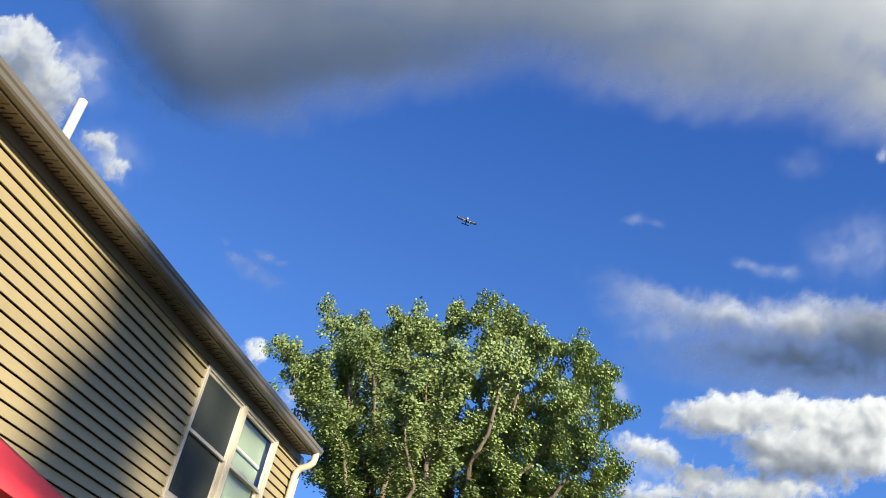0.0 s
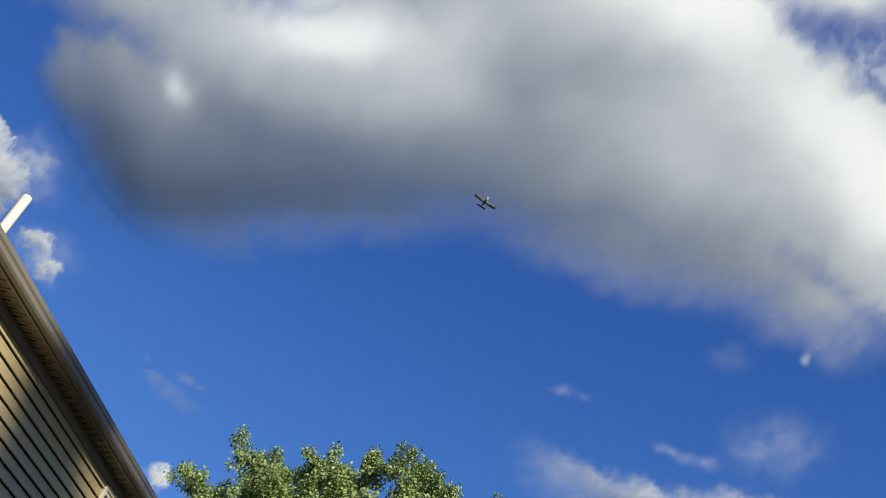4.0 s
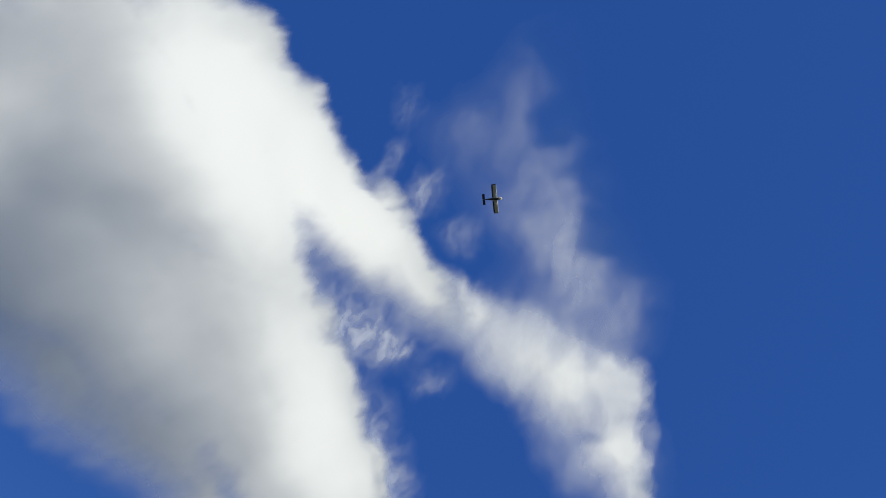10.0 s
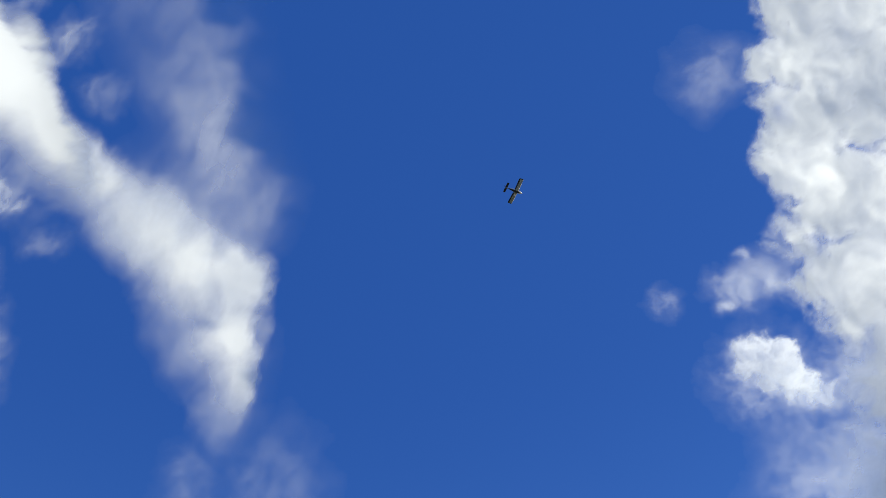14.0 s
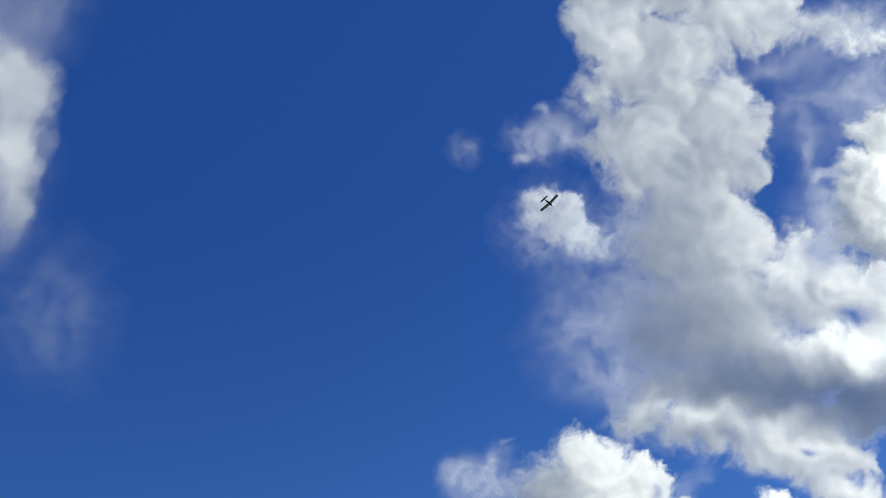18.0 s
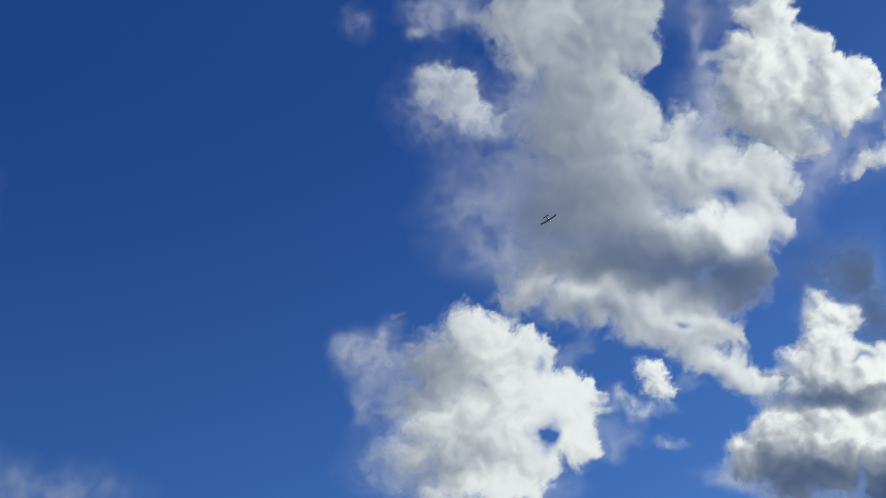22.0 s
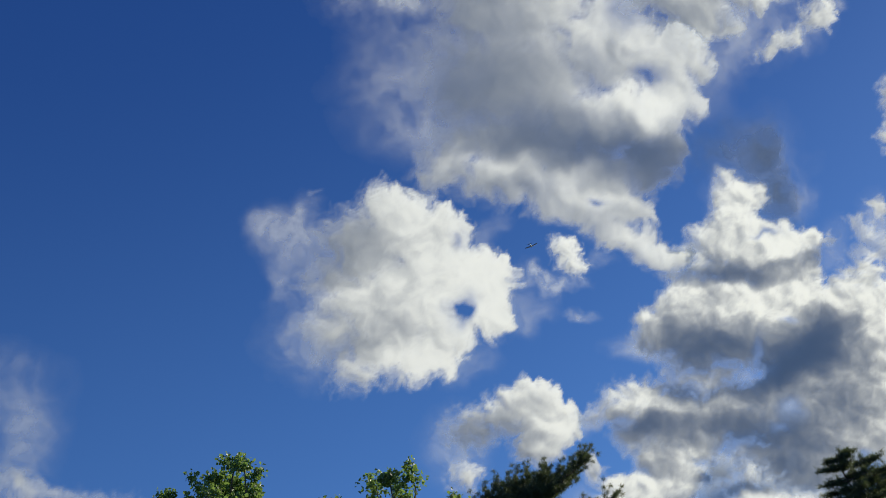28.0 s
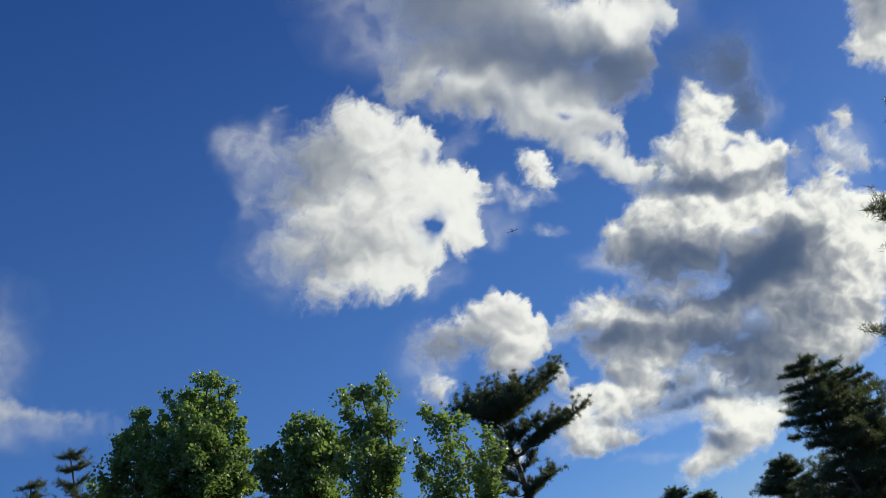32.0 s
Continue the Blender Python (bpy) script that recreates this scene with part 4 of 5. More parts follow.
def house():
    h = thing("house", HOUSE, "two-storey house clad in tan vinyl siding with taupe eaves", "house")
    x0, x1, z0, z1 = WIN
    wall = bmesh.new()
    for lo, hi in (((X0, 0.02, 0), (x0, 0.2, TOP)), ((x1, 0.02, 0), (X1, 0.2, TOP)), ((x0, 0.02, 0), (x1, 0.2, z0)), ((x0, 0.02, z1), (x1, 0.2, TOP))):
        add_box(wall, lo, hi)
    part("wall", wall, GAP_SHADE, h, "sheathing behind the siding")
    part("wall", box((X1 - 0.2, 0.2, 0), (X1, 9.0, TOP)), SIDING, h, "tan gable-end wall")
    part("wall", box((X0, 0.2, 0), (X0 + 0.2, 9.0, TOP)), SIDING, h, "tan gable-end wall")
    part("wall", box((X0, 9.0, 0), (X1, 9.2, TOP)), SIDING, h, "tan rear wall")
    part("room", box((x0 - 0.3, 1.6, z0 - 0.5), (x1 + 0.3, 1.7, TOP - 0.1)), ROOM, h, "dim room wall behind the window")
    part("footing", box((X0, -0.012, 0), (X1, 0.018, 0.14)), BRICKISH, h)

    # eave: vented soffit panels, fascia, gutter, roof
    wide, count = 0.30, math.ceil((END - X0) / 0.30)
    for i in range(count):
        a = X0 + i * wide
        step = min(wide, END - a)
        bm = bmesh.new()
        add_box(bm, (a + 0.003, -0.205, TOP + 0.012), (a + step - 0.003, -0.004, TOP + 0.022))
        for k in range(3 if step > 0.25 else 1):
            add_box(bm, (a + 0.003 + k * 0.1, -0.205, TOP + 0.004), (a + 0.014 + k * 0.1, -0.004, TOP + 0.014))
        panel = part("soffit_panel", bm, SOFFIT, h)
        if a > 2.5 and step > 0.25:
            for k in range(3):
                # thin black strips stand in for the shade inside the slots
                part("vent_slot", box((a + 0.045 + k * 0.1, -0.105, TOP + 0.0085), (a + 0.057 + k * 0.1, -0.04, TOP + 0.0118)), GAP_SHADE, panel)
    part("frieze", extrude_x([(-0.034, TOP - 0.075), (0.018, TOP - 0.075), (0.018, TOP + 0.008), (-0.034, TOP + 0.008)], X0, X1), SOFFIT, h)
    part("fascia", extrude_x([(-0.228, TOP - 0.012), (-0.206, TOP - 0.012), (-0.206, TOP + 0.115), (-0.228, TOP + 0.115)], X0, END), GUTTER, h)
    lip = [(-0.230, TOP - 0.002), (-0.283, TOP), (-0.296, TOP + 0.015), (-0.300, TOP + 0.045), (-0.311, TOP + 0.06), (-0.313, TOP + 0.094), (-0.300, TOP + 0.098), (-0.296, TOP + 0.086), (-0.288, TOP + 0.084), (-0.285, TOP + 0.025), (-0.274, TOP + 0.01), (-0.230, TOP + 0.01)]
    part("gutter", extrude_x(lip, X0, END), GUTTER, h, "taupe ogee rain gutter")
    part("gutter_cap", extrude_x([(-0.230, TOP - 0.002), (-0.283, TOP), (-0.311, TOP + 0.06), (-0.313, TOP + 0.098), (-0.230, TOP + 0.098)], END, END + 0.004), GUTTER, h)
    rise = 0.5
    ridge = 4.6
    roof = extrude_x([(-0.245, TOP + 0.115), (ridge, TOP + 0.115 + rise * (ridge + 0.245)), (ridge * 2 + 0.245, TOP + 0.115), (ridge * 2 + 0.2, TOP + 0.03), (ridge, TOP + 0.03 + rise * (ridge + 0.245)), (-0.205, TOP + 0.06)], X0 - 0.2, END)
    part("roof", roof, SHINGLE, h, "grey shingled gable roof")
    for xe in (X1 - 0.1, X0 + 0.1):
        bm = bmesh.new()
        a = [bm.verts.new((xe + d, y, z)) for d in (-0.08, 0.08) for y, z in ((0.02, TOP), (9.2, TOP), (4.6, TOP + 0.1 + rise * 4.6))]
        bm.faces.new(a[:3]), bm.faces.new(a[3:][::-1])
        for i in range(3):
            bm.faces.new((a[i], a[(i + 1) % 3], a[3 + (i + 1) % 3], a[3 + i]))
        part("gable", bm, SIDING, h)

    # corner post and downspout with its elbow
    part("corner_board", box((X1 - 0.085, -0.035, 0.14), (X1 + 0.03, 0.06, TOP - 0.005), 0.006), TRIM, h, "cream corner board")
    spout = bmesh.new()
    tube(spout, [(10.57, -0.268, TOP + 0.02), (10.57, -0.268, TOP - 0.05), (10.57, -0.262, TOP - 0.10), (10.57, -0.225, TOP - 0.145), (10.57, -0.13, TOP - 0.19), (10.57, -0.09, TOP - 0.235), (10.57, -0.078, TOP - 0.31), (10.57, -0.075, 0.25)], [0.042] * 8, 12)
    part("downspout", spout, TRIM, h, "cream downspout with a curved elbow", smooth=True)

    # plumbing vent on the roof
    bm = bmesh.new()
    tube(bm, [(5.92, 1.0, 5.3), (5.92, 1.0, 6.37)], [0.046, 0.046], 20, False)
    tube(bm, [(5.92, 1.0, 6.37), (5.92, 1.0, 5.5)], [0.039, 0.039], 20, False)
    pipe = part("vent_pipe", bm, PVC, h, "white plastic vent pipe", smooth=True)
    bm = bmesh.new()
    tube(bm, [(5.92, 1.0, 5.45), (5.92, 1.0, 5.68)], [0.11, 0.055], 16)
    part("vent_boot", bm, METAL, pipe)

    # twin windows
    m = (x0 + x1) / 2
    window_unit(h, x0, m - 0.03, z0, z1, False)
    window_unit(h, m + 0.03, x1, z0, z1, True)
    part("mullion", box((m - 0.032, -0.045, z0), (m + 0.032, 0.03, z1), 0.006), TRIM, h)
    part("window_casing", extrude_frame(x0 - 0.028, x1 + 0.028, z0 - 0.03, z1 + 0.008, 0.03, -0.04, 0.018), TRIM, h, "cream casing round the twin window")
    part("window_sill", box((x0 - 0.04, -0.06, z0 - 0.055), (x1 + 0.04, 0.0, z0 - 0.028), 0.005), TRIM, h)

    # siding: each course a lapped board
    def board(a, b, z):
        k = 0.004
        prof = [(-0.027, z), (-0.0275, z + 0.003), (-0.0045, z + LAP * 0.90), (0.004, z + LAP * 0.91), (0.016, z + LAP), (0.016, z + 0.016), (-0.002, z + 0.016), (-0.002, z + k)]
        return part("siding_board", extrude_x(prof, a, b), SIDING, h)

    z = 3.92 - LAP * 38
    while z < TOP - 0.05:
        if z + LAP > z0 - 0.04 and z < z1 + 0.01:
            board(X0, x0 - 0.029, z)
            board(x1 + 0.029, X1 - 0.086, z)
        else:
            board(X0, X1 - 0.086, z)
        z += LAP
    return h


house()


# ---------------------------------------------------------------- red patio umbrella
def umbrella():
    cx, cy, top, rim, r = -2.10, 3.15, 2.67, 2.03, 1.42
    u = thing("patio_umbrella", pose(cx, cy, 0, 0, 0, 11), "open red canvas patio umbrella standing beside the house", "umbrella")
    for i in range(8):
        bm = bmesh.new()
        rows = []
        for k in range(7):
            f = k / 6
            row = []
            for j in range(5):
                a = radians(45 * (i + j / 4))
                sag = 0.035 * math.sin(math.pi * j / 4) * f
                rr = r * f * (1 - 0.035 * math.sin(math.pi * j / 4))
                row.append(bm.verts.new((rr * math.cos(a), rr * math.sin(a), top - (top - rim) * f**1.18 - sag)))
            rows.append(row)
        for p, q in zip(rows, rows[1:]):
            for j in range(4):
                bm.faces.new((p[j], p[j + 1], q[j + 1], q[j]))
        bmesh.ops.remove_doubles(bm, verts=bm.verts, dist=1e-4)
        bmesh.ops.solidify(bm, geom=bm.faces[:], thickness=0.003)
        part("canopy_panel", bm, RED, u, smooth=True)
        a = radians(45 * i)
        bm = bmesh.new()
        tube(bm, [(0.04 * math.cos(a), 0.04 * math.sin(a), top - 0.05), (r * 0.5 * math.cos(a), r * 0.5 * math.sin(a), top - (top - rim) * 0.5**1.18 - 0.03), (r * 0.98 * math.cos(a), r * 0.98 * math.sin(a), rim - 0.005)], [0.008] * 3, 6)
        part("rib", bm, METAL, u, "thin metal rib")
    bm = bmesh.new()
    tube(bm, [(0, 0, 0.05), (0, 0, top + 0.03)], [0.022, 0.022], 12)
    part("pole", bm, METAL, u, "grey metal pole", smooth=True)
    bm = bmesh.new()
    tube(bm, [(0, 0, top), (0, 0, top + 0.03), (0, 0, top + 0.07), (0, 0, top + 0.10)], [0.02, 0.03, 0.025, 0.004], 12)
    part("finial", bm, METAL, u, smooth=True)
    bm = bmesh.new()
    tube(bm, [(0, 0, 0.0), (0, 0, 0.06), (0, 0, 0.09)], [0.26, 0.25, 0.05], 24)
    part("base", bm, METAL, u, smooth=True)


umbrella()


# ---------------------------------------------------------------- trees
def bent(a, b, bow, steps, rng):
    """Points from a to b, rising first and wandering a little."""
    a, b = Vector(a), Vector(b)
    d = b - a
    pts = []
    for i in range(steps + 1):
        f = i / steps
        p = a + d * f
        p.z += bow * d.length * math.sin(math.pi * f) * 0.5
        if 0 < i < steps:
            p += Vector(rng.normal(0, 0.02, 3)) * d.length
        pts.append(p)
    return pts


def leaves(name, spots, per, spread, size, mat, parent, rng, label="", heart=(0.0, 0.0, 0.0), out=1.0, droop=0.35, level=(0.0, 0.01), jitter=0.42):
    """Many small lobed leaves round the given spots: each hangs a little and turns its face out of the crown."""
    spots = np.asarray(spots, float)
    c = np.repeat(spots, per, 0) + np.clip(rng.normal(0, 1, (len(spots) * per, 3)), -1.6, 1.6) * np.asarray(spread)
    n = len(c)
    away = c - np.asarray(heart)
    away /= np.linalg.norm(away, axis=1, keepdims=True) + 1e-9
    # shoots at the top stand out on all sides, the lower leaves lie level
    high = smooth(level[0], level[1], c[:, 2:])
    face = away * np.array((1, 1, 0.3)) * out * (0.25 + 0.95 * high) + rng.normal(0, jitter, (n, 3)) + np.array((0, 0, 1.0)) * (1.3 - 1.2 * high)
    face /= np.linalg.norm(face, axis=1, keepdims=True) + 1e-9
    a = rng.normal(0, 1, (n, 3)) + away * 0.4
    a[:, 2] -= droop
    a -= face * (a * face).sum(1, keepdims=True)
    a /= np.linalg.norm(a, axis=1, keepdims=True) + 1e-9
    b = np.cross(a, face)
    s = size * rng.uniform(0.6, 1.25, (n, 1))
    fold = face * s * 0.13
    verts = np.stack([c, c + (a * 0.3 + b * 0.5) * s + fold, c + (a * 0.72 + b * 0.3) * s + fold * 0.5, c + a * s - fold * 0.6, c + (a * 0.72 - b * 0.3) * s + fold * 0.5, c + (a * 0.3 - b * 0.5) * s + fold], 1).reshape(-1, 3)
    k = np.arange(n)[:, None] * 6
    faces = np.concatenate([k + (0, 1, 2, 3), k + (0, 3, 4, 5)], 0)
    return link(name, raw_mesh(name, verts, faces), mat, parent, label)


def broadleaf(label, base, fork, tips, seed, leaf=0.13, per=26, twigs=9, reach=1.3, spread=0.34, mat=LEAF, bark=BARK, radius=0.28, inner=0.3, tufts=6, out=1.0, jitter=0.42):
    """A broad-leaved tree: trunk, limbs to the given tips, side branches that end in shoots, and leaves along the shoots. Places are in its own space."""
    rng = np.random.default_rng(seed)
    t = thing("tree", pose(*base), label, "tree", "trees round the garden")
    f = Vector(fork)
    bm = bmesh.new()
    trunk_pts = [(0, 0, -0.1), (f.x * 0.3, f.y * 0.3, f.z * 0.35), (f.x * 0.75, f.y * 0.75, f.z * 0.75), tuple(f)]
    tube(bm, trunk_pts, [radius * 1.35, radius, radius * 0.9, radius * 0.8], 12)
    part("trunk", bm, bark, t, smooth=True)
    heart = Vector(np.mean(np.array(tips, float), 0)) * 0.6 + f * 0.4
    spots = []
    for i, tip in enumerate(tips):
        start = f * (0.85 + 0.15 * rng.random())
        pts = bent(start, tip, 0.10, 8, rng)
        size = (Vector(tip) - start).length
        r0 = radius * 0.42 * min(1.2, size / 6 + 0.35)
        bm = bmesh.new()
        tube(bm, pts, [r0 * (1 - 0.93 * k / 8) + 0.006 for k in range(9)], 7)
        for k in range(twigs):
            g = inner + (1 - inner) * (k + rng.random()) / twigs
            j = min(int(g * 8), 7)
            p = pts[j].lerp(pts[j + 1], g * 8 - j)
            way = Vector(rng.normal(0, 1, 3))
            way.z = abs(way.z) * 0.7 + 0.2
            way += (Vector(tip) - start).normalized() * 0.7
            way.normalize()
            far = reach * (1.15 - 0.75 * g) * rng.uniform(0.5, 1.25)
            end = p + way * far
            tube(bm, [p, p.lerp(end, 0.5) + Vector((0, 0, 0.05 * far)), end], [r0 * 0.3 * (1.1 - g) + 0.008, 0.012, 0.004], 4, False)
            for q in (0.5, 0.8, 1.0):
                spots.append(p.lerp(end, q))
            # a shoot or two from the twig's end
            for _ in range(2):
                bud = end + (way + Vector(rng.normal(0, 0.7, 3)) + Vector((0, 0, 0.35))).normalized() * rng.uniform(0.15, 0.4) * reach
                tube(bm, [end, bud], [0.006, 0.003], 3, False)
                spots += [end.lerp(bud, 0.55), bud]
        spots.append(pts[-2])
        for k in range(tufts):
            bud = Vector(tip) + Vector(rng.normal(0, 0.24, 3)) * reach - Vector((0, 0, 0.15 * reach))
            spots += [bud, bud.lerp(Vector(tip), 0.5)]
        part("limb", bm, bark, t, smooth=True)
    leaves("crown", [tuple(p) for p in spots], per, (spread, spread, spread * 0.85), leaf, mat, t, rng, "leafy crown with gaps", tuple(heart), out, level=(heart.z - 0.25 * (max(p[2] for p in tips) - heart.z), heart.z + 0.8 * (max(p[2] for p in tips) - heart.z)), jitter=jitter)
    return t


def pine(label, base, top, branches, seed, mat=NEEDLE, bark=BARK, radius=0.25, tuft=0.22, per=22, twig=0.35):
    """A pine: a bare trunk and boughs from a height on it to their ends, with needle tufts along their outer part."""
    rng = np.random.default_rng(seed)
    t = thing("pine_tree", pose(*base), label, "tree", "trees round the garden")
    top = Vector(top)
    bm = bmesh.new()
    tube(bm, [top * (k / 8) + Vector((0.05 * math.sin(k * 2.1), 0.05 * math.cos(k * 1.7), 0)) * (0 < k < 8) for k in range(9)], [radius * (1.1 - 0.95 * k / 8) for k in range(9)], 10)
    part("trunk", bm, bark, t, smooth=True)
    spots = []
    for z, end, start, thick in branches:
        a = top * (z / top.z)
        end = Vector(end)
        pts = bent(a, end, -0.06, 8, rng)
        size = (end - a).length
        bm = bmesh.new()
        tube(bm, pts, [0.022 * size**0.6 * (1 - 0.9 * k / 8) + 0.005 for k in range(9)], 6)
        count = int(8 + size * 8 * thick)
        for k in range(count):
            g = start + (1 - start) * (k + rng.random()) / count
            j = min(int(g * 8), 7)
            p = pts[j].lerp(pts[j + 1], g * 8 - j)
            way = (end - a).normalized() * 0.8 + Vector((rng.normal(0, 0.8), rng.normal(0, 0.8), rng.normal(0, 0.16)))
            way.z += 0.2
            way.normalize()
            far = (twig + 0.24 * size * thick * (1 - abs(2 * g - 1.1) * 0.6)) * rng.uniform(0.3, 1.35)
            tip = p + way * far
            tube(bm, [p, tip], [0.01, 0.004], 3, False)
            for q in (0.3, 0.65, 1.0):
                spots.append(tuple(p.lerp(tip, q)))
        part("bough", bm, bark, t, smooth=True)
    needles("needles", spots, per, tuft, mat, t, rng)
    return t


def needles(name, spots, per, size, mat, parent, rng):
    """Tufts of narrow needles that stand out and up from the given spots."""
    spots = np.asarray(spots, float)
    c = np.repeat(spots, per, 0) + rng.normal(0, size * 0.22, (len(spots) * per, 3))
    n = len(c)
    a = rng.normal(0, 1, (n, 3))
    a[:, 2] += 0.55
    a /= np.linalg.norm(a, axis=1, keepdims=True)
    b = np.cross(a, rng.normal(0, 1, (n, 3)))
    b /= np.linalg.norm(b, axis=1, keepdims=True) + 1e-9
    s = size * rng.uniform(0.6, 1.2, (n, 1))
    verts = np.stack([c - b * s * 0.045, c + b * s * 0.045, c + a * s], 1).reshape(-1, 3)
    return link(name, raw_mesh(name, verts, np.arange(3 * n).reshape(-1, 3)), mat, parent, "dark green needle tufts")


def spruce(label, base, height, width, seed, bare=0.1, mat=NEEDLE, tiers=18, ragged=0.5, top_off=(0.0, 0.0), tuft=0.16, per=34, twig=0.35):
    """A tall conifer: boughs all round in uneven tiers, longest below the middle."""
    rng = np.random.default_rng(seed)
    rows = []
    for k in range(tiers):
        f = bare + (1 - bare) * (k + 0.6 * rng.random()) / tiers
        for i in range(4):
            a = 2.399 * (k * 5 + i) + rng.random()
            r = width * (1 - f) ** 0.75 * rng.uniform(1 - ragged, 1 + ragged) + 0.25
            z = f * height
            rows.append((z, (r * math.cos(a) + top_off[0] * f, r * math.sin(a) + top_off[1] * f, z + r * rng.uniform(-0.1, 0.35)), 0.12, 0.75))
    return pine(label, base, (top_off[0], top_off[1], height), rows, seed + 1, mat, BARK, height * 0.014, tuft, per, twig)


broadleaf('tall silver maple in full bright green leaf beside the house', (1.7, 26.9, 0), (0.0, 0.0, 3.6), [
    (-5.7, -0.2, 12.2), (-4.3, -2.1, 10.9), (-4.4, 0.9, 13.7), (-3.1, -2.0, 11.9), (-2.3, 0.1, 14.1), (-1.3, 2.6, 14.9), (-0.1, 0.0, 14.9), (-0.9, -3.0, 12.1), (1.5, 0.9, 15.0), (0.8, -2.6, 12.3), (2.4, -0.3, 14.2), (3.7, -0.5, 13.6), (2.7, -2.3, 11.9), (4.3, -0.6, 12.2), (4.6, -0.7, 10.7), (3.2, -2.9, 10.5), (4.0, -1.6, 9.5), (-1.7, -3.9, 9.9), (-3.6, -3.0, 9.4), (-4.7, 0.9, 11.0), (-3.5, -1.0, 8.5), (-1.3, -0.9, 12.1), (1.4, -2.1, 9.1), (-2.8, 0.5, 13.7), (-1.8, -0.9, 13.5), (-0.7, 1.0, 14.9), (0.7, 0.9, 15.3), (1.8, -1.2, 13.9), (3.2, -0.4, 13.9), (4.1, -0.6, 12.9), (-3.8, -0.0, 12.3), (-5.1, -0.1, 11.7), (-3.4, -0.5, 13.0), (-4.0, -1.2, 12.3)], 11, leaf=0.085, per=50, twigs=17, reach=1.15, spread=0.12, radius=0.32, inner=0.42)
OAK = broadleaf('broad oak with dense dark green crown', (31.9, 2.1, 0), (0.0, 0.0, 4.0), [
    (0.1, -1.4, 11.3), (-0.5, -1.7, 10.9), (0.6, -0.8, 11.1), (-0.4, -0.3, 10.4), (1.3, -1.3, 10.9), (0.1, -1.8, 10.0), (-0.4, -1.9, 9.1), (0.4, -1.9, 8.5), (-0.6, 0.3, 10.0), (0.2, 0.8, 10.7), (-0.5, 1.3, 10.1), (0.0, 1.8, 9.8), (-0.5, 1.9, 9.2), (-1.6, -0.8, 9.6), (-1.5, -1.2, 9.1), (-1.8, 0.1, 9.0), (-2.2, -0.5, 8.4), (-1.4, -1.4, 8.3), (-1.3, 1.0, 9.0), (-0.5, -1.8, 7.7), (-0.2, 2.3, 8.7), (-1.7, 0.8, 8.2), (-2.0, -0.7, 7.7), (0.2, 2.7, 8.6), (1.5, -0.8, 10.9), (0.7, -1.6, 7.7)], 21, leaf=0.125, per=12, twigs=17, reach=0.95, spread=0.1, mat=LEAF_OAK, jitter=0.8, radius=0.34, inner=0.25)
broadleaf('oak sapling with broad green crown', (30.0, -1.7, 0), (0.0, 0.0, 4.2), [
    (-0.0, -0.3, 8.6), (-0.3, -0.6, 8.3), (0.3, 0.1, 8.6), (-0.3, 0.4, 8.3), (0.1, -0.8, 8.0), (-0.4, -0.8, 7.4), (-1.0, -0.3, 7.6), (-1.0, 0.3, 7.7), (0.0, 0.8, 7.9), (0.2, 1.2, 7.7), (-0.3, 1.5, 7.5), (-1.0, 0.7, 7.1), (-1.0, -0.1, 6.7), (0.8, -0.0, 7.6)], 31, leaf=0.125, per=8, twigs=13, reach=0.65, spread=0.1, mat=LEAF_OAK, jitter=0.8, radius=0.2)
broadleaf('slender young oak with loose green leaves', (25.8, -3.0, 0), (0.0, 0.0, 3.9), [
    (-0.1, -0.4, 8.0), (-0.1, -1.0, 7.9), (0.0, 0.0, 7.9), (0.5, -0.7, 7.6), (-0.1, -0.9, 7.0), (0.0, 0.1, 7.2), (-0.8, 0.0, 6.4), (-0.1, -0.7, 6.0), (0.1, 0.8, 6.2), (0.5, -0.5, 5.6), (-0.8, 0.4, 5.4), (0.5, 0.4, 7.0)], 41, leaf=0.1, per=9, twigs=9, reach=0.65, spread=0.09, mat=LEAF_OAK, jitter=0.8, radius=0.13, inner=0.3)
broadleaf('thin leaning young tree with sparse green leaves', (23.5, -4.9, 0), (0.0, 0.0, 2.6), [
    (0.1, 0.4, 6.5), (0.0, 0.1, 6.2), (0.4, -0.5, 6.2), (0.1, 0.8, 5.6), (0.2, 1.0, 5.1), (-0.5, 0.2, 5.3), (-0.8, -0.7, 5.4), (-1.0, -0.8, 4.9), (-0.9, -0.3, 4.7), (0.1, 0.4, 4.6), (0.2, 0.9, 4.5), (-0.9, -0.5, 4.2)], 51, leaf=0.095, per=6, twigs=8, reach=0.5, spread=0.09, mat=LEAF_OAK, jitter=0.8, bark=PALE_BARK, radius=0.1, inner=0.4)
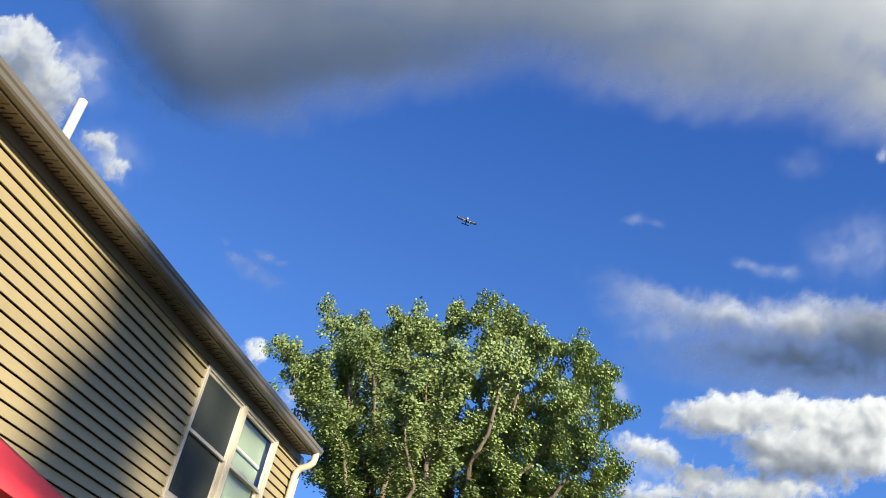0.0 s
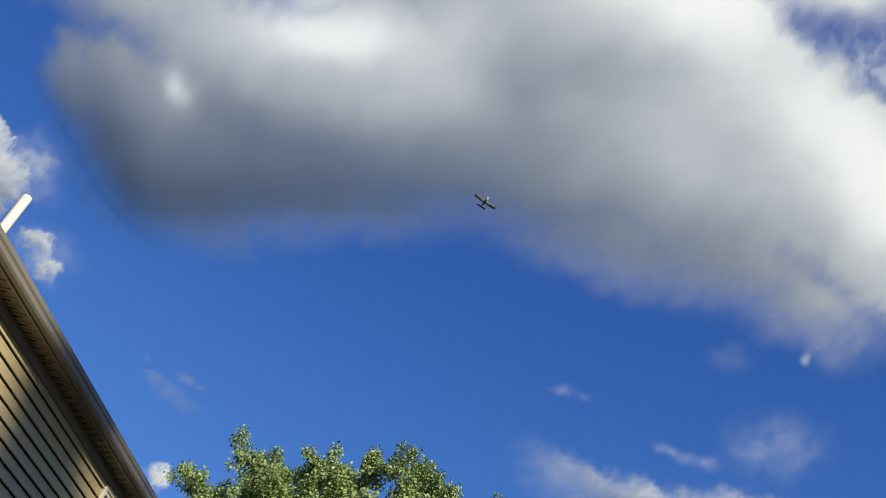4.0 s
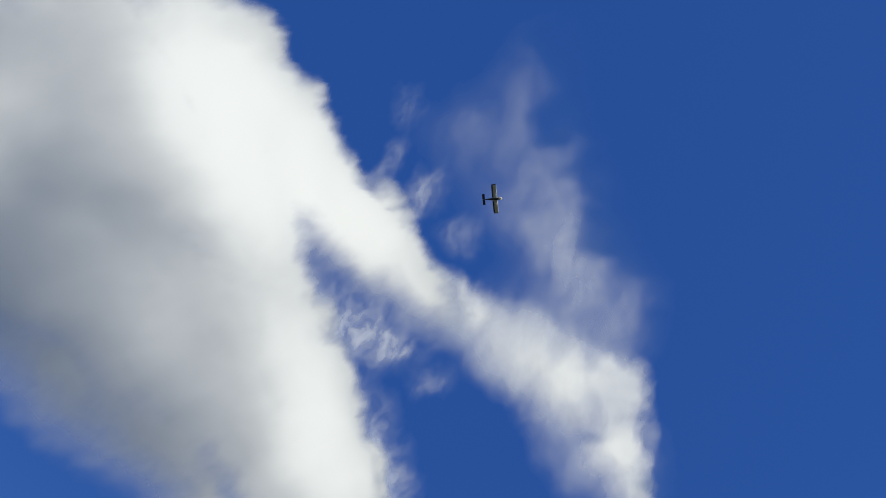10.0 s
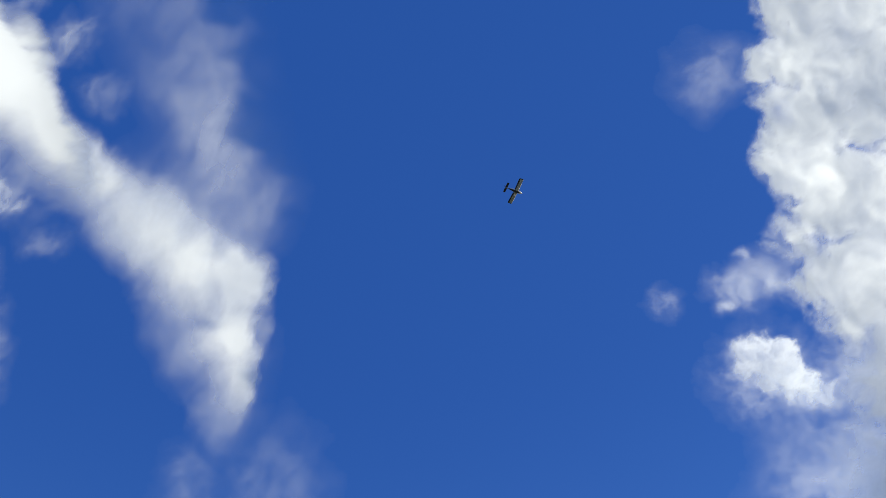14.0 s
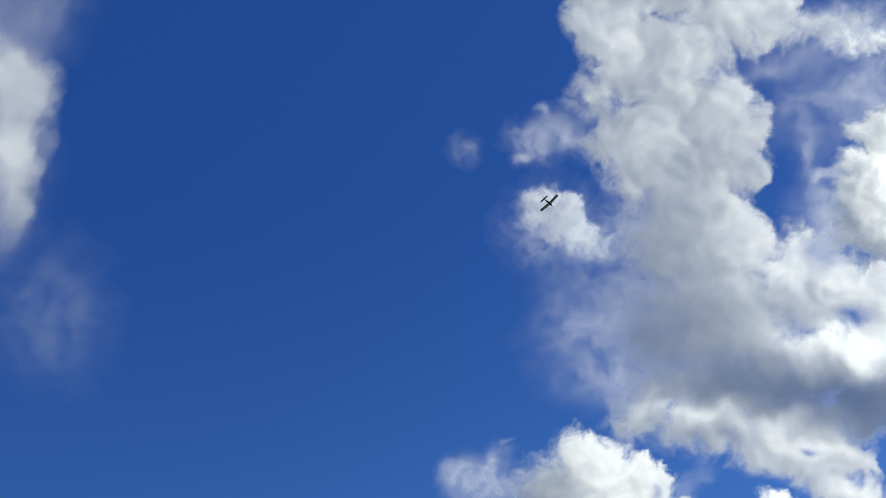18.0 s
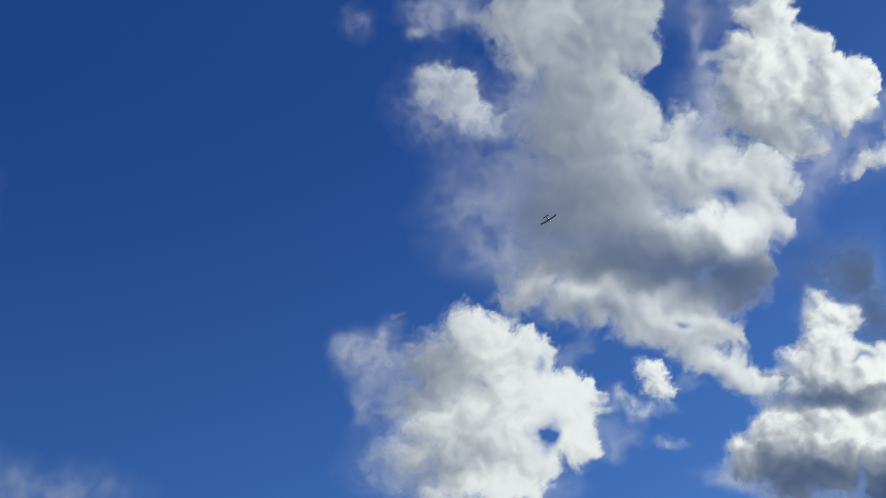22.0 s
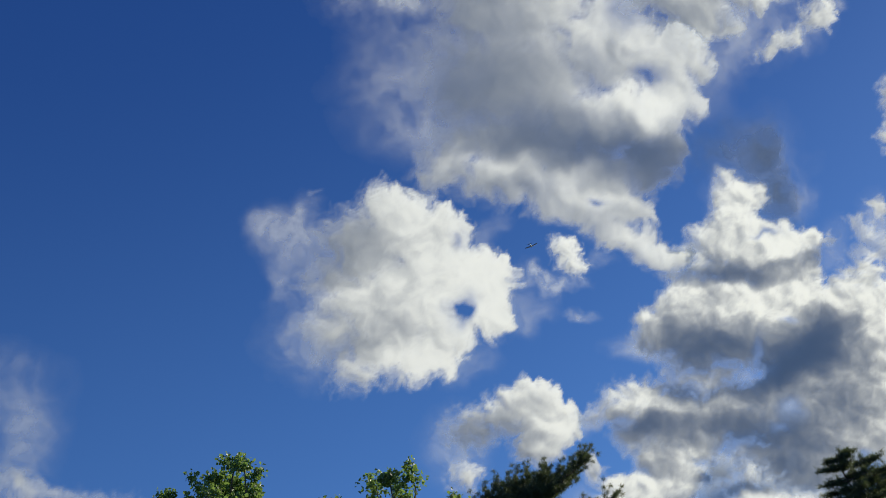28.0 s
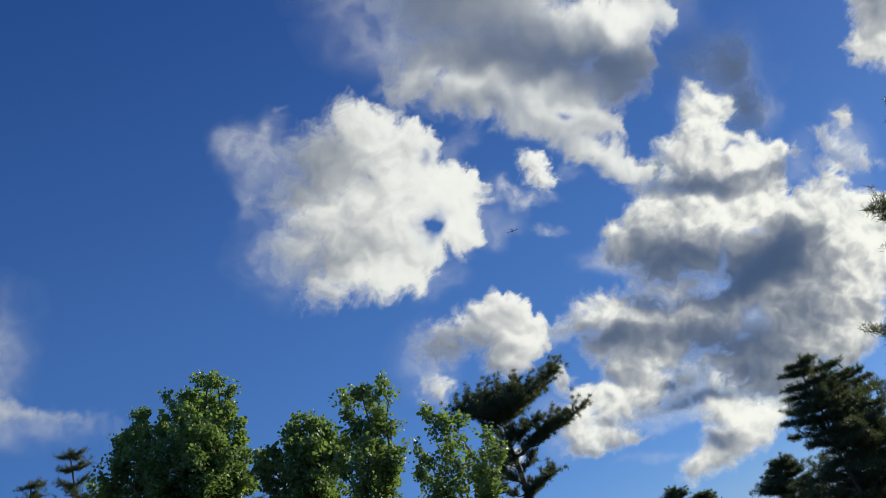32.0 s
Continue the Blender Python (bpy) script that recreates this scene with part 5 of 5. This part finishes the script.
pine('old white pine with a windswept flat top', (36.7, -9.8, 0), (-0.0, -0.1, 8.3), [
    (8.1, (-2.3, -2.1, 9.1), 0.12, 1.15),
    (7.9, (0.4, -2.7, 9.5), 0.12, 1.15),
    (8.1, (-1.0, -1.7, 9.0), 0.12, 1.15),
    (7.9, (1.3, -1.9, 9.4), 0.12, 1.15),
    (8.1, (-0.3, -1.0, 9.4), 0.12, 1.15),
    (7.9, (-1.7, -0.2, 8.9), 0.12, 1.15),
    (8.1, (1.1, -0.6, 9.8), 0.12, 1.15),
    (7.9, (-0.4, 0.3, 9.3), 0.12, 1.15),
    (8.1, (1.9, 0.2, 9.8), 0.12, 1.15),
    (7.9, (0.2, 1.0, 9.4), 0.12, 1.15),
    (8.1, (-1.2, 1.7, 8.9), 0.12, 1.15),
    (7.9, (1.4, 0.6, 9.2), 0.12, 1.15),
    (8.1, (-0.4, 0.6, 8.6), 0.12, 1.15),
    (7.9, (1.7, -0.5, 9.0), 0.12, 1.15),
    (8.1, (-0.2, -0.6, 8.7), 0.12, 1.15),
    (7.9, (-1.8, -0.6, 8.4), 0.12, 1.15),
    (8.1, (0.7, -2.0, 9.0), 0.12, 1.15),
    (7.9, (-0.6, -0.2, 8.8), 0.12, 1.15),
    (8.1, (1.8, -0.4, 9.4), 0.12, 1.15),
    (6.6, (-0.7, -3.2, 7.6), 0.25, 0.9),
    (6.6, (-1.3, -2.4, 7.4), 0.25, 0.9),
    (6.6, (-0.1, -2.2, 7.6), 0.25, 0.9),
    (6.6, (-1.0, -1.4, 7.3), 0.25, 0.9),
    (7.2, (-0.0, -1.5, 7.8), 0.25, 0.8),
    (7.0, (-0.8, -0.8, 7.6), 0.25, 0.8),
    (7.5, (0.5, 0.5, 8.2), 0.25, 0.8),
    (7.0, (-1.2, 0.0, 7.5), 0.25, 0.8),
    (5.3, (-0.1, -1.5, 5.7), 0.25, 0.8),
    (5.2, (-0.8, -0.8, 5.4), 0.25, 0.8),
    (4.9, (0.2, -0.7, 5.4), 0.25, 0.8),
    (5.9, (-0.8, -0.6, 6.4), 0.25, 0.8),
    (6.2, (-0.9, 0.2, 6.7), 0.25, 0.8),
    (6.9, (0.4, 0.5, 7.6), 0.25, 0.8),
    (6.2, (-0.0, 1.1, 7.0), 0.25, 0.8),
    (5.6, (0.5, 1.1, 6.4), 0.25, 0.8),
    (5.5, (-1.0, 0.8, 6.2), 0.25, 0.8),
    (4.7, (-0.4, -0.0, 5.2), 0.25, 0.8),
    (5.0, (0.7, 0.8, 5.8), 0.25, 0.8)], 61, radius=0.24, tuft=0.17, per=60)
CONIFER = spruce('tall dense dark green conifer', (30.5, -19.2, 0), 6.2, 1.7, 71, bare=0.12, tiers=16, ragged=0.55, twig=0.25)
spruce('tall dense dark green conifer with ragged top', (32.3, -21.9, 0), 5.6, 2.2, 72, bare=0.12, tiers=16, ragged=0.55, twig=0.25)
spruce('dense dark green conifer between two others', (31.3, -20.6, 0), 5.9, 1.7, 70, bare=0.12, tiers=15, ragged=0.6, twig=0.25)
spruce('dark green conifer beside taller ones', (36.9, -20.4, 0), 3.4, 1.5, 73, bare=0.1)
spruce('slim grey-green pine behind the oak', (37.5, 6.3, 0), 11.7, 1.5, 74, bare=0.3, tiers=15, ragged=0.75, tuft=0.15, per=20, twig=0.3)
spruce('small grey-green pine far behind', (41.1, 8.6, 0), 11.9, 1.5, 75, bare=0.3, tiers=15, ragged=0.75, tuft=0.15, per=20, twig=0.3)
spruce('small far conifer tip', (55.2, -23.4, 0), 4.6, 1.6, 76, bare=0.3, tiers=16)
spruce('small far conifer tip', (56.5, -25.6, 0), 4.0, 1.5, 77, bare=0.3, tiers=16)
spruce('conifer tip behind the young trees', (55.0, 0.0, 0), 11.1, 2.2, 78, bare=0.3, tiers=16)
# trees added, mostly out of view, to shape the shade on the wall
spruce('unseen slim pine added to shade a band of wall', (16.7, -25.2, 0), 22.0, 0.4, 81, bare=.2, tiers=44, tuft=.28, per=60, twig=.1)
spruce('sparse pine added to half-shade the wall', (14.7, -19.2, 0), 18.0, 2.8, 83, bare=.5, tiers=7, tuft=.3, per=8)
spruce('dense spruce added to shade the lower wall', (14.5, -19.8, 0), 14.0, 4.2, 85, bare=.1, tiers=26, ragged=.25, tuft=.3, per=22)
pine('tall dark pine with long reaching boughs', (21.4, -21.0, 0), (0, 0, 12.4), [
    (8.0, (1.8, 2.0, 8.7), 0.5, 0.5),
    (7.8, (2.0, 1.6, 8.4), 0.55, 0.5),
    (6.9, (1.5, 1.8, 7.5), 0.6, 0.5),
    (4.4, (2.5, 3.0, 5.2), 0.45, 0.7),
    (4.2, (1.6, 2.9, 4.5), 0.4, 0.7),
    (2.8, (2.9, 3.5, 3.8), 0.4, 0.8),
    (3.0, (-1.1, -1.9, 3.7), 0.2, 0.7),
    (3.3, (-1.1, -1.9, 3.9), 0.2, 0.7),
    (3.5, (0.8, -2.0, 4.2), 0.2, 0.7),
    (3.8, (1.9, -0.9, 4.4), 0.2, 0.7),
    (4.1, (2.0, 0.5, 4.7), 0.2, 0.7),
    (4.3, (1.5, -1.4, 4.9), 0.2, 0.7),
    (4.6, (1.3, -1.5, 5.2), 0.2, 0.7),
    (4.9, (1.9, 0.5, 5.4), 0.2, 0.7),
    (5.1, (1.9, 0.5, 5.7), 0.2, 0.7),
    (5.4, (-1.7, -0.9, 5.9), 0.2, 0.7),
    (5.6, (-0.1, -1.8, 6.2), 0.2, 0.7),
    (5.9, (1.7, -0.5, 6.5), 0.2, 0.7),
    (6.2, (1.1, -1.4, 6.7), 0.2, 0.7),
    (6.4, (-1.5, -0.9, 7.0), 0.2, 0.7),
    (6.7, (-1.2, -1.2, 7.2), 0.2, 0.7),
    (7.0, (-1.0, -1.3, 7.5), 0.2, 0.7),
    (7.2, (1.1, -1.1, 7.7), 0.2, 0.7),
    (7.5, (0.7, -1.4, 8.0), 0.2, 0.7),
    (7.8, (-0.2, -1.5, 8.2), 0.2, 0.7),
    (8.0, (1.4, 0.3, 8.5), 0.2, 0.7),
    (8.3, (0.4, -1.4, 8.7), 0.2, 0.7),
    (8.6, (1.2, -0.6, 9.0), 0.2, 0.7),
    (8.8, (-0.9, -1.0, 9.2), 0.2, 0.7),
    (9.1, (1.2, 0.3, 9.5), 0.2, 0.7),
    (9.4, (-0.1, -1.2, 9.7), 0.2, 0.7),
    (9.6, (-0.7, -0.9, 10.0), 0.2, 0.7),
    (9.9, (1.1, -0.3, 10.2), 0.2, 0.7),
    (10.1, (-0.7, -0.7, 10.5), 0.2, 0.7),
    (10.4, (-0.6, -0.7, 10.7), 0.2, 0.7),
    (10.7, (0.9, 0.3, 11.0), 0.2, 0.7),
    (10.9, (-0.2, -0.8, 11.2), 0.2, 0.7),
    (11.2, (0.7, 0.3, 11.4), 0.2, 0.7),
    (11.5, (0.3, -0.7, 11.7), 0.2, 0.7),
    (11.7, (0.4, -0.5, 11.9), 0.2, 0.7)], 82, radius=0.22, tuft=0.24, per=20)


def ring():
    """Unseen trees added round the garden to cut low sky light and darken the window's reflection."""
    oak, conifer = OAK, CONIFER
    rng = np.random.default_rng(3)
    for k, az in enumerate([40, 48, 56, 64, 71] + list(range(170, 335, 8))):
        far = rng.uniform(29, 36) if k > 3 else rng.uniform(20, 23)
        a = radians(az + rng.uniform(-2, 2))
        copy_thing(oak if k % 3 else conifer, pose(far * math.sin(a), far * math.cos(a), -0.5, 0, 0, rng.uniform(0, 360)))


ring()


# ---------------------------------------------------------------- light aeroplane
def loft(rings):
    bm = bmesh.new()
    loops = [[bm.verts.new(p) for p in ring] for ring in rings]
    k = len(loops[0])
    for a, b in zip(loops, loops[1:]):
        for i in range(k):
            bm.faces.new((a[i], a[(i + 1) % k], b[(i + 1) % k], b[i]))
    bm.faces.new(loops[0][::-1]), bm.faces.new(loops[-1])
    return bm


def foil(x0, x1, y0, y1, z0, z1, thick0, thick1, sweep=0.0, upright=False):
    """A wing panel from root to tip: x is the chord from x0 to x1, y the span; upright turns it into a fin."""
    shape = [(0.0, 0.0), (0.04, 0.5), (0.25, 1.0), (0.6, 0.75), (1.0, 0.05), (1.0, -0.05), (0.6, -0.35), (0.25, -0.5), (0.04, -0.3)]
    rings = []
    for y, z, th, dx, s in ((y0, z0, thick0, 0.0, 1.0), ((y0 + y1 * 9) / 10, (z0 + z1 * 9) / 10, thick1, sweep * 0.9, 1.0), (y1, z1, thick1 * 0.4, sweep, 0.93)):
        ring = []
        for u, v in shape:
            px = x1 + (x0 - x1) * (u * s) - dx
            ring.append((px, z + v * th, y) if upright else (px, y, z + v * th))
        rings.append(ring)
    return loft(rings)


def aeroplane():
    """Low-wing light aeroplane; nose along +x, span along y."""
    p = thing("light_aeroplane", pose(0, 0, 0), "white low-wing light aeroplane with dark belly and tail, in flight", "aeroplane")
    sections = [(2.40, 0.16, 0.18, 0.0), (2.27, 0.38, 0.38, 0.0), (1.55, 0.50, 0.47, 0.02), (0.6, 0.58, 0.60, 0.08), (-0.4, 0.57, 0.66, 0.12), (-1.3, 0.46, 0.50, 0.12), (-2.3, 0.27, 0.32, 0.14), (-3.6, 0.10, 0.17, 0.20), (-3.9, 0.05, 0.10, 0.22)]
    ring = lambda s: [(s[0], s[1] * math.copysign(abs(math.cos(a)) ** 0.8, math.cos(a)), s[3] + s[2] * math.copysign(abs(math.sin(a)) ** 0.8, math.sin(a))) for a in np.linspace(0, 2 * math.pi, 20, endpoint=False)]
    part("fuselage", loft([ring(s) for s in sections]), WHITE_PAINT, p, smooth=True)
    belly = [(1.75, 0.34, -0.36), (1.2, 0.42, -0.47), (0.0, 0.47, -0.56), (-1.4, 0.36, -0.42), (-2.6, 0.18, -0.17), (-3.7, 0.07, 0.02)]
    part("belly_stripe", loft([[(x, w * c, z + 0.10 * s - 0.02) for c, s in ((-1, 1.9), (-0.75, 0.5), (0, -0.05), (0.75, 0.5), (1, 1.9), (0, 1.0))] for x, w, z in belly]), NAVY_PAINT, p, "dark navy belly")
    part("canopy", loft([[(x, w * math.cos(a), z + hh * math.sin(a)) for a in np.linspace(0, 2 * math.pi, 16, endpoint=False)] for x, w, z, hh in ((1.15, 0.30, 0.40, 0.10), (0.5, 0.50, 0.50, 0.36), (-0.4, 0.50, 0.52, 0.42), (-1.3, 0.36, 0.45, 0.25), (-1.9, 0.16, 0.42, 0.06))]), COCKPIT, p, "dark tinted cabin glazing", smooth=True)
    for s in (1, -1):
        wing = part("wing", foil(-0.60, 0.82, s * 0.40, s * 4.85, -0.42, 0.02, 0.17, 0.14), WHITE_PAINT, p, smooth=False)
        # dark trailing parts stand in for shade under the white wing
        part("aileron", foil(-0.82, -0.30, s * 2.75, s * 4.70, -0.188, -0.008, 0.11, 0.10), NAVY_PAINT, wing, "trailing aileron darkened to shade the wing")
        part("flap", foil(-0.82, -0.30, s * 0.65, s * 2.70, -0.398, -0.198, 0.12, 0.11), NAVY_PAINT, wing, "trailing flap darkened to shade the wing")
        part("wing_tip", foil(-0.66, 0.76, s * 4.70, s * 4.98, 0.015, 0.04, 0.11, 0.06), NAVY_PAINT, wing)
        part("tailplane", foil(-4.10, -3.26, s * 0.06, s * 1.85, 0.20, 0.20, 0.09, 0.06), NAVY_PAINT, p, "dark tailplane half")
        bm = bmesh.new()
        tube(bm, [(0.15, s * 1.55, -0.34), (0.15, s * 1.55, -0.85)], [0.05, 0.04], 8)
        leg = part("gear_leg", bm, METAL, p)
        bm = bmesh.new()
        tube(bm, [(0.15, s * 1.55 - 0.08, -0.92), (0.15, s * 1.55 + 0.08, -0.92)], [0.20, 0.20], 14)
        part("wheel", bm, TYRE, leg, "black tyre")
        bm = bmesh.new()
        bmesh.ops.create_icosphere(bm, subdivisions=2, radius=1, matrix=Matrix.Translation((0.12, s * 1.55, -0.86)) @ Matrix.Diagonal((0.42, 0.14, 0.17, 1)))
        part("wheel_fairing", bm, WHITE_PAINT, leg, smooth=True)
    part("fin", foil(-4.1, -3.2, 0.25, 1.55, 0.0, 0.0, 0.10, 0.06, 0.35, True), NAVY_PAINT, p, "dark tail fin")
    bm = bmesh.new()
    tube(bm, [(1.75, 0, -0.40), (1.80, 0, -0.85)], [0.04, 0.035], 8)
    leg = part("nose_leg", bm, METAL, p)
    bm = bmesh.new()
    tube(bm, [(1.82, -0.07, -0.95), (1.82, 0.07, -0.95)], [0.17, 0.17], 14)
    part("wheel", bm, TYRE, leg, "black tyre")
    bm = bmesh.new()
    tube(bm, [(2.40, 0, 0), (2.53, 0, 0), (2.65, 0, 0), (2.73, 0, 0)], [0.17, 0.15, 0.09, 0.01], 14)
    part("spinner", bm, WHITE_PAINT, p, "white spinner", smooth=True)
    prop = bmesh.new()
    for s in (1, -1):
        add_box(prop, (2.47, -0.05, 0.08 if s > 0 else -0.92), (2.51, 0.05, 0.92 if s > 0 else -0.08))
    part("propeller", prop, METAL, p)
    return p


FLIGHT = [
    (0, 7.8, 386.9, 238.6, -85.6, 3, 6.4),
    (1, 5.5, 362.5, 243.5, -83.3, 3, 7),
    (2, 6.4, 336, 248.4, -80.9, 3, 7.6),
    (2.5, 7.4, 322.3, 250.7, -80.6, 3, 7.9),
    (4.5, 19.6, 263.3, 262.5, -79.2, 3, 9),
    (5, 24.3, 248.1, 265.4, -78.7, 3, 9.2),
    (5.5, 29.6, 232.8, 268.1, -77.2, 3, 9.4),
    (6, 35.8, 217.3, 270.9, -75.7, 3, 9.6),
    (6.5, 42.6, 201.9, 273.4, -74.1, 3, 9.8),
    (7, 50.1, 186.7, 275.5, -72.6, 3, 10),
    (7.5, 57.8, 171.5, 277.4, -71, 3, 10.2),
    (8, 65.5, 157.1, 278.9, -69.4, 3, 10.3),
    (8.5, 73.4, 142.6, 280.3, -67.8, 3, 10.5),
    (9, 81.7, 128.7, 281.2, -66.1, 3, 10.6),
    (9.5, 91, 114.1, 282.2, -64.5, 3, 10.6),
    (10, 99.6, 100.8, 282.9, -62.8, 2.7, 10.7),
    (10.5, 108.1, 87.6, 283.7, -61.2, 2.6, 10.8),
    (11, 117.8, 74.9, 283.9, -59.5, 2.4, 10.8),
    (11.5, 128.4, 62.1, 283.8, -57.9, 2.3, 10.8),
    (12, 136.2, 49.3, 285.2, -56.3, 2.2, 10.8),
    (12.5, 146.3, 37.3, 285.5, -54.6, 2.2, 10.7),
    (13, 157.1, 24.9, 285.7, -53, 2.2, 10.7),
    (13.5, 168.7, 12, 285.6, -51.5, 2.2, 10.6),
    (14, 179.8, 0.2, 285.9, -49.9, 2.2, 10.5),
    (14.5, 191.4, -11.1, 286.1, -48.4, 2.3, 10.4),
    (15, 203.8, -22.4, 286.1, -46.9, 2.3, 10.2),
    (15.5, 216.1, -33, 286.5, -45.4, 2.4, 10.1),
    (17.5, 271, -72.1, 288.2, -39.9, 2.7, 9.3),
    (19, 316.5, -98.9, 290.9, -36.3, 2.9, 8.5),
    (20, 348.6, -116.6, 293.3, -34.1, 3, 7.9),
    (21, 381.8, -133.6, 296.4, -32, 3, 7.3),
    (22, 415.9, -149.8, 300.4, -30.2, 2.9, 6.6),
    (23.5, 469.2, -174.3, 305.2, -27.8, 2.7, 5.5),
    (25.5, 543.5, -203.8, 308.6, -25.4, 1.8, 3.8),
    (27.5, 617.1, -230.1, 308.7, -23.9, 0.3, 1.9),
    (28.5, 652.5, -241.4, 307.7, -23.6, 0, 0.8),
    (29.5, 686.5, -250.8, 305.7, -23.5, 0, -0.3),
    (30.5, 717.5, -260, 304, -23.7, 0, -1.6),
    (31.5, 746.5, -267, 300.2, -24.4, 0, -3),
    (32, 759.8, -270.4, 297.8, -24.9, 0, -3.8),
]
plane = aeroplane()


def motions():
    # climb from the way it flies, heading turned off it to fit the camera's view, the left wing a little low in the
    # turn
    walk(plane, [(t, pose(x, y, z, 0, 0, head) @ pose(0, 0, 0, 0, -climb, 0) @ pose(0, 0, 0, -bank, 0, 0)) for t, x, y, z, head, climb, bank in FLIGHT])


motions()
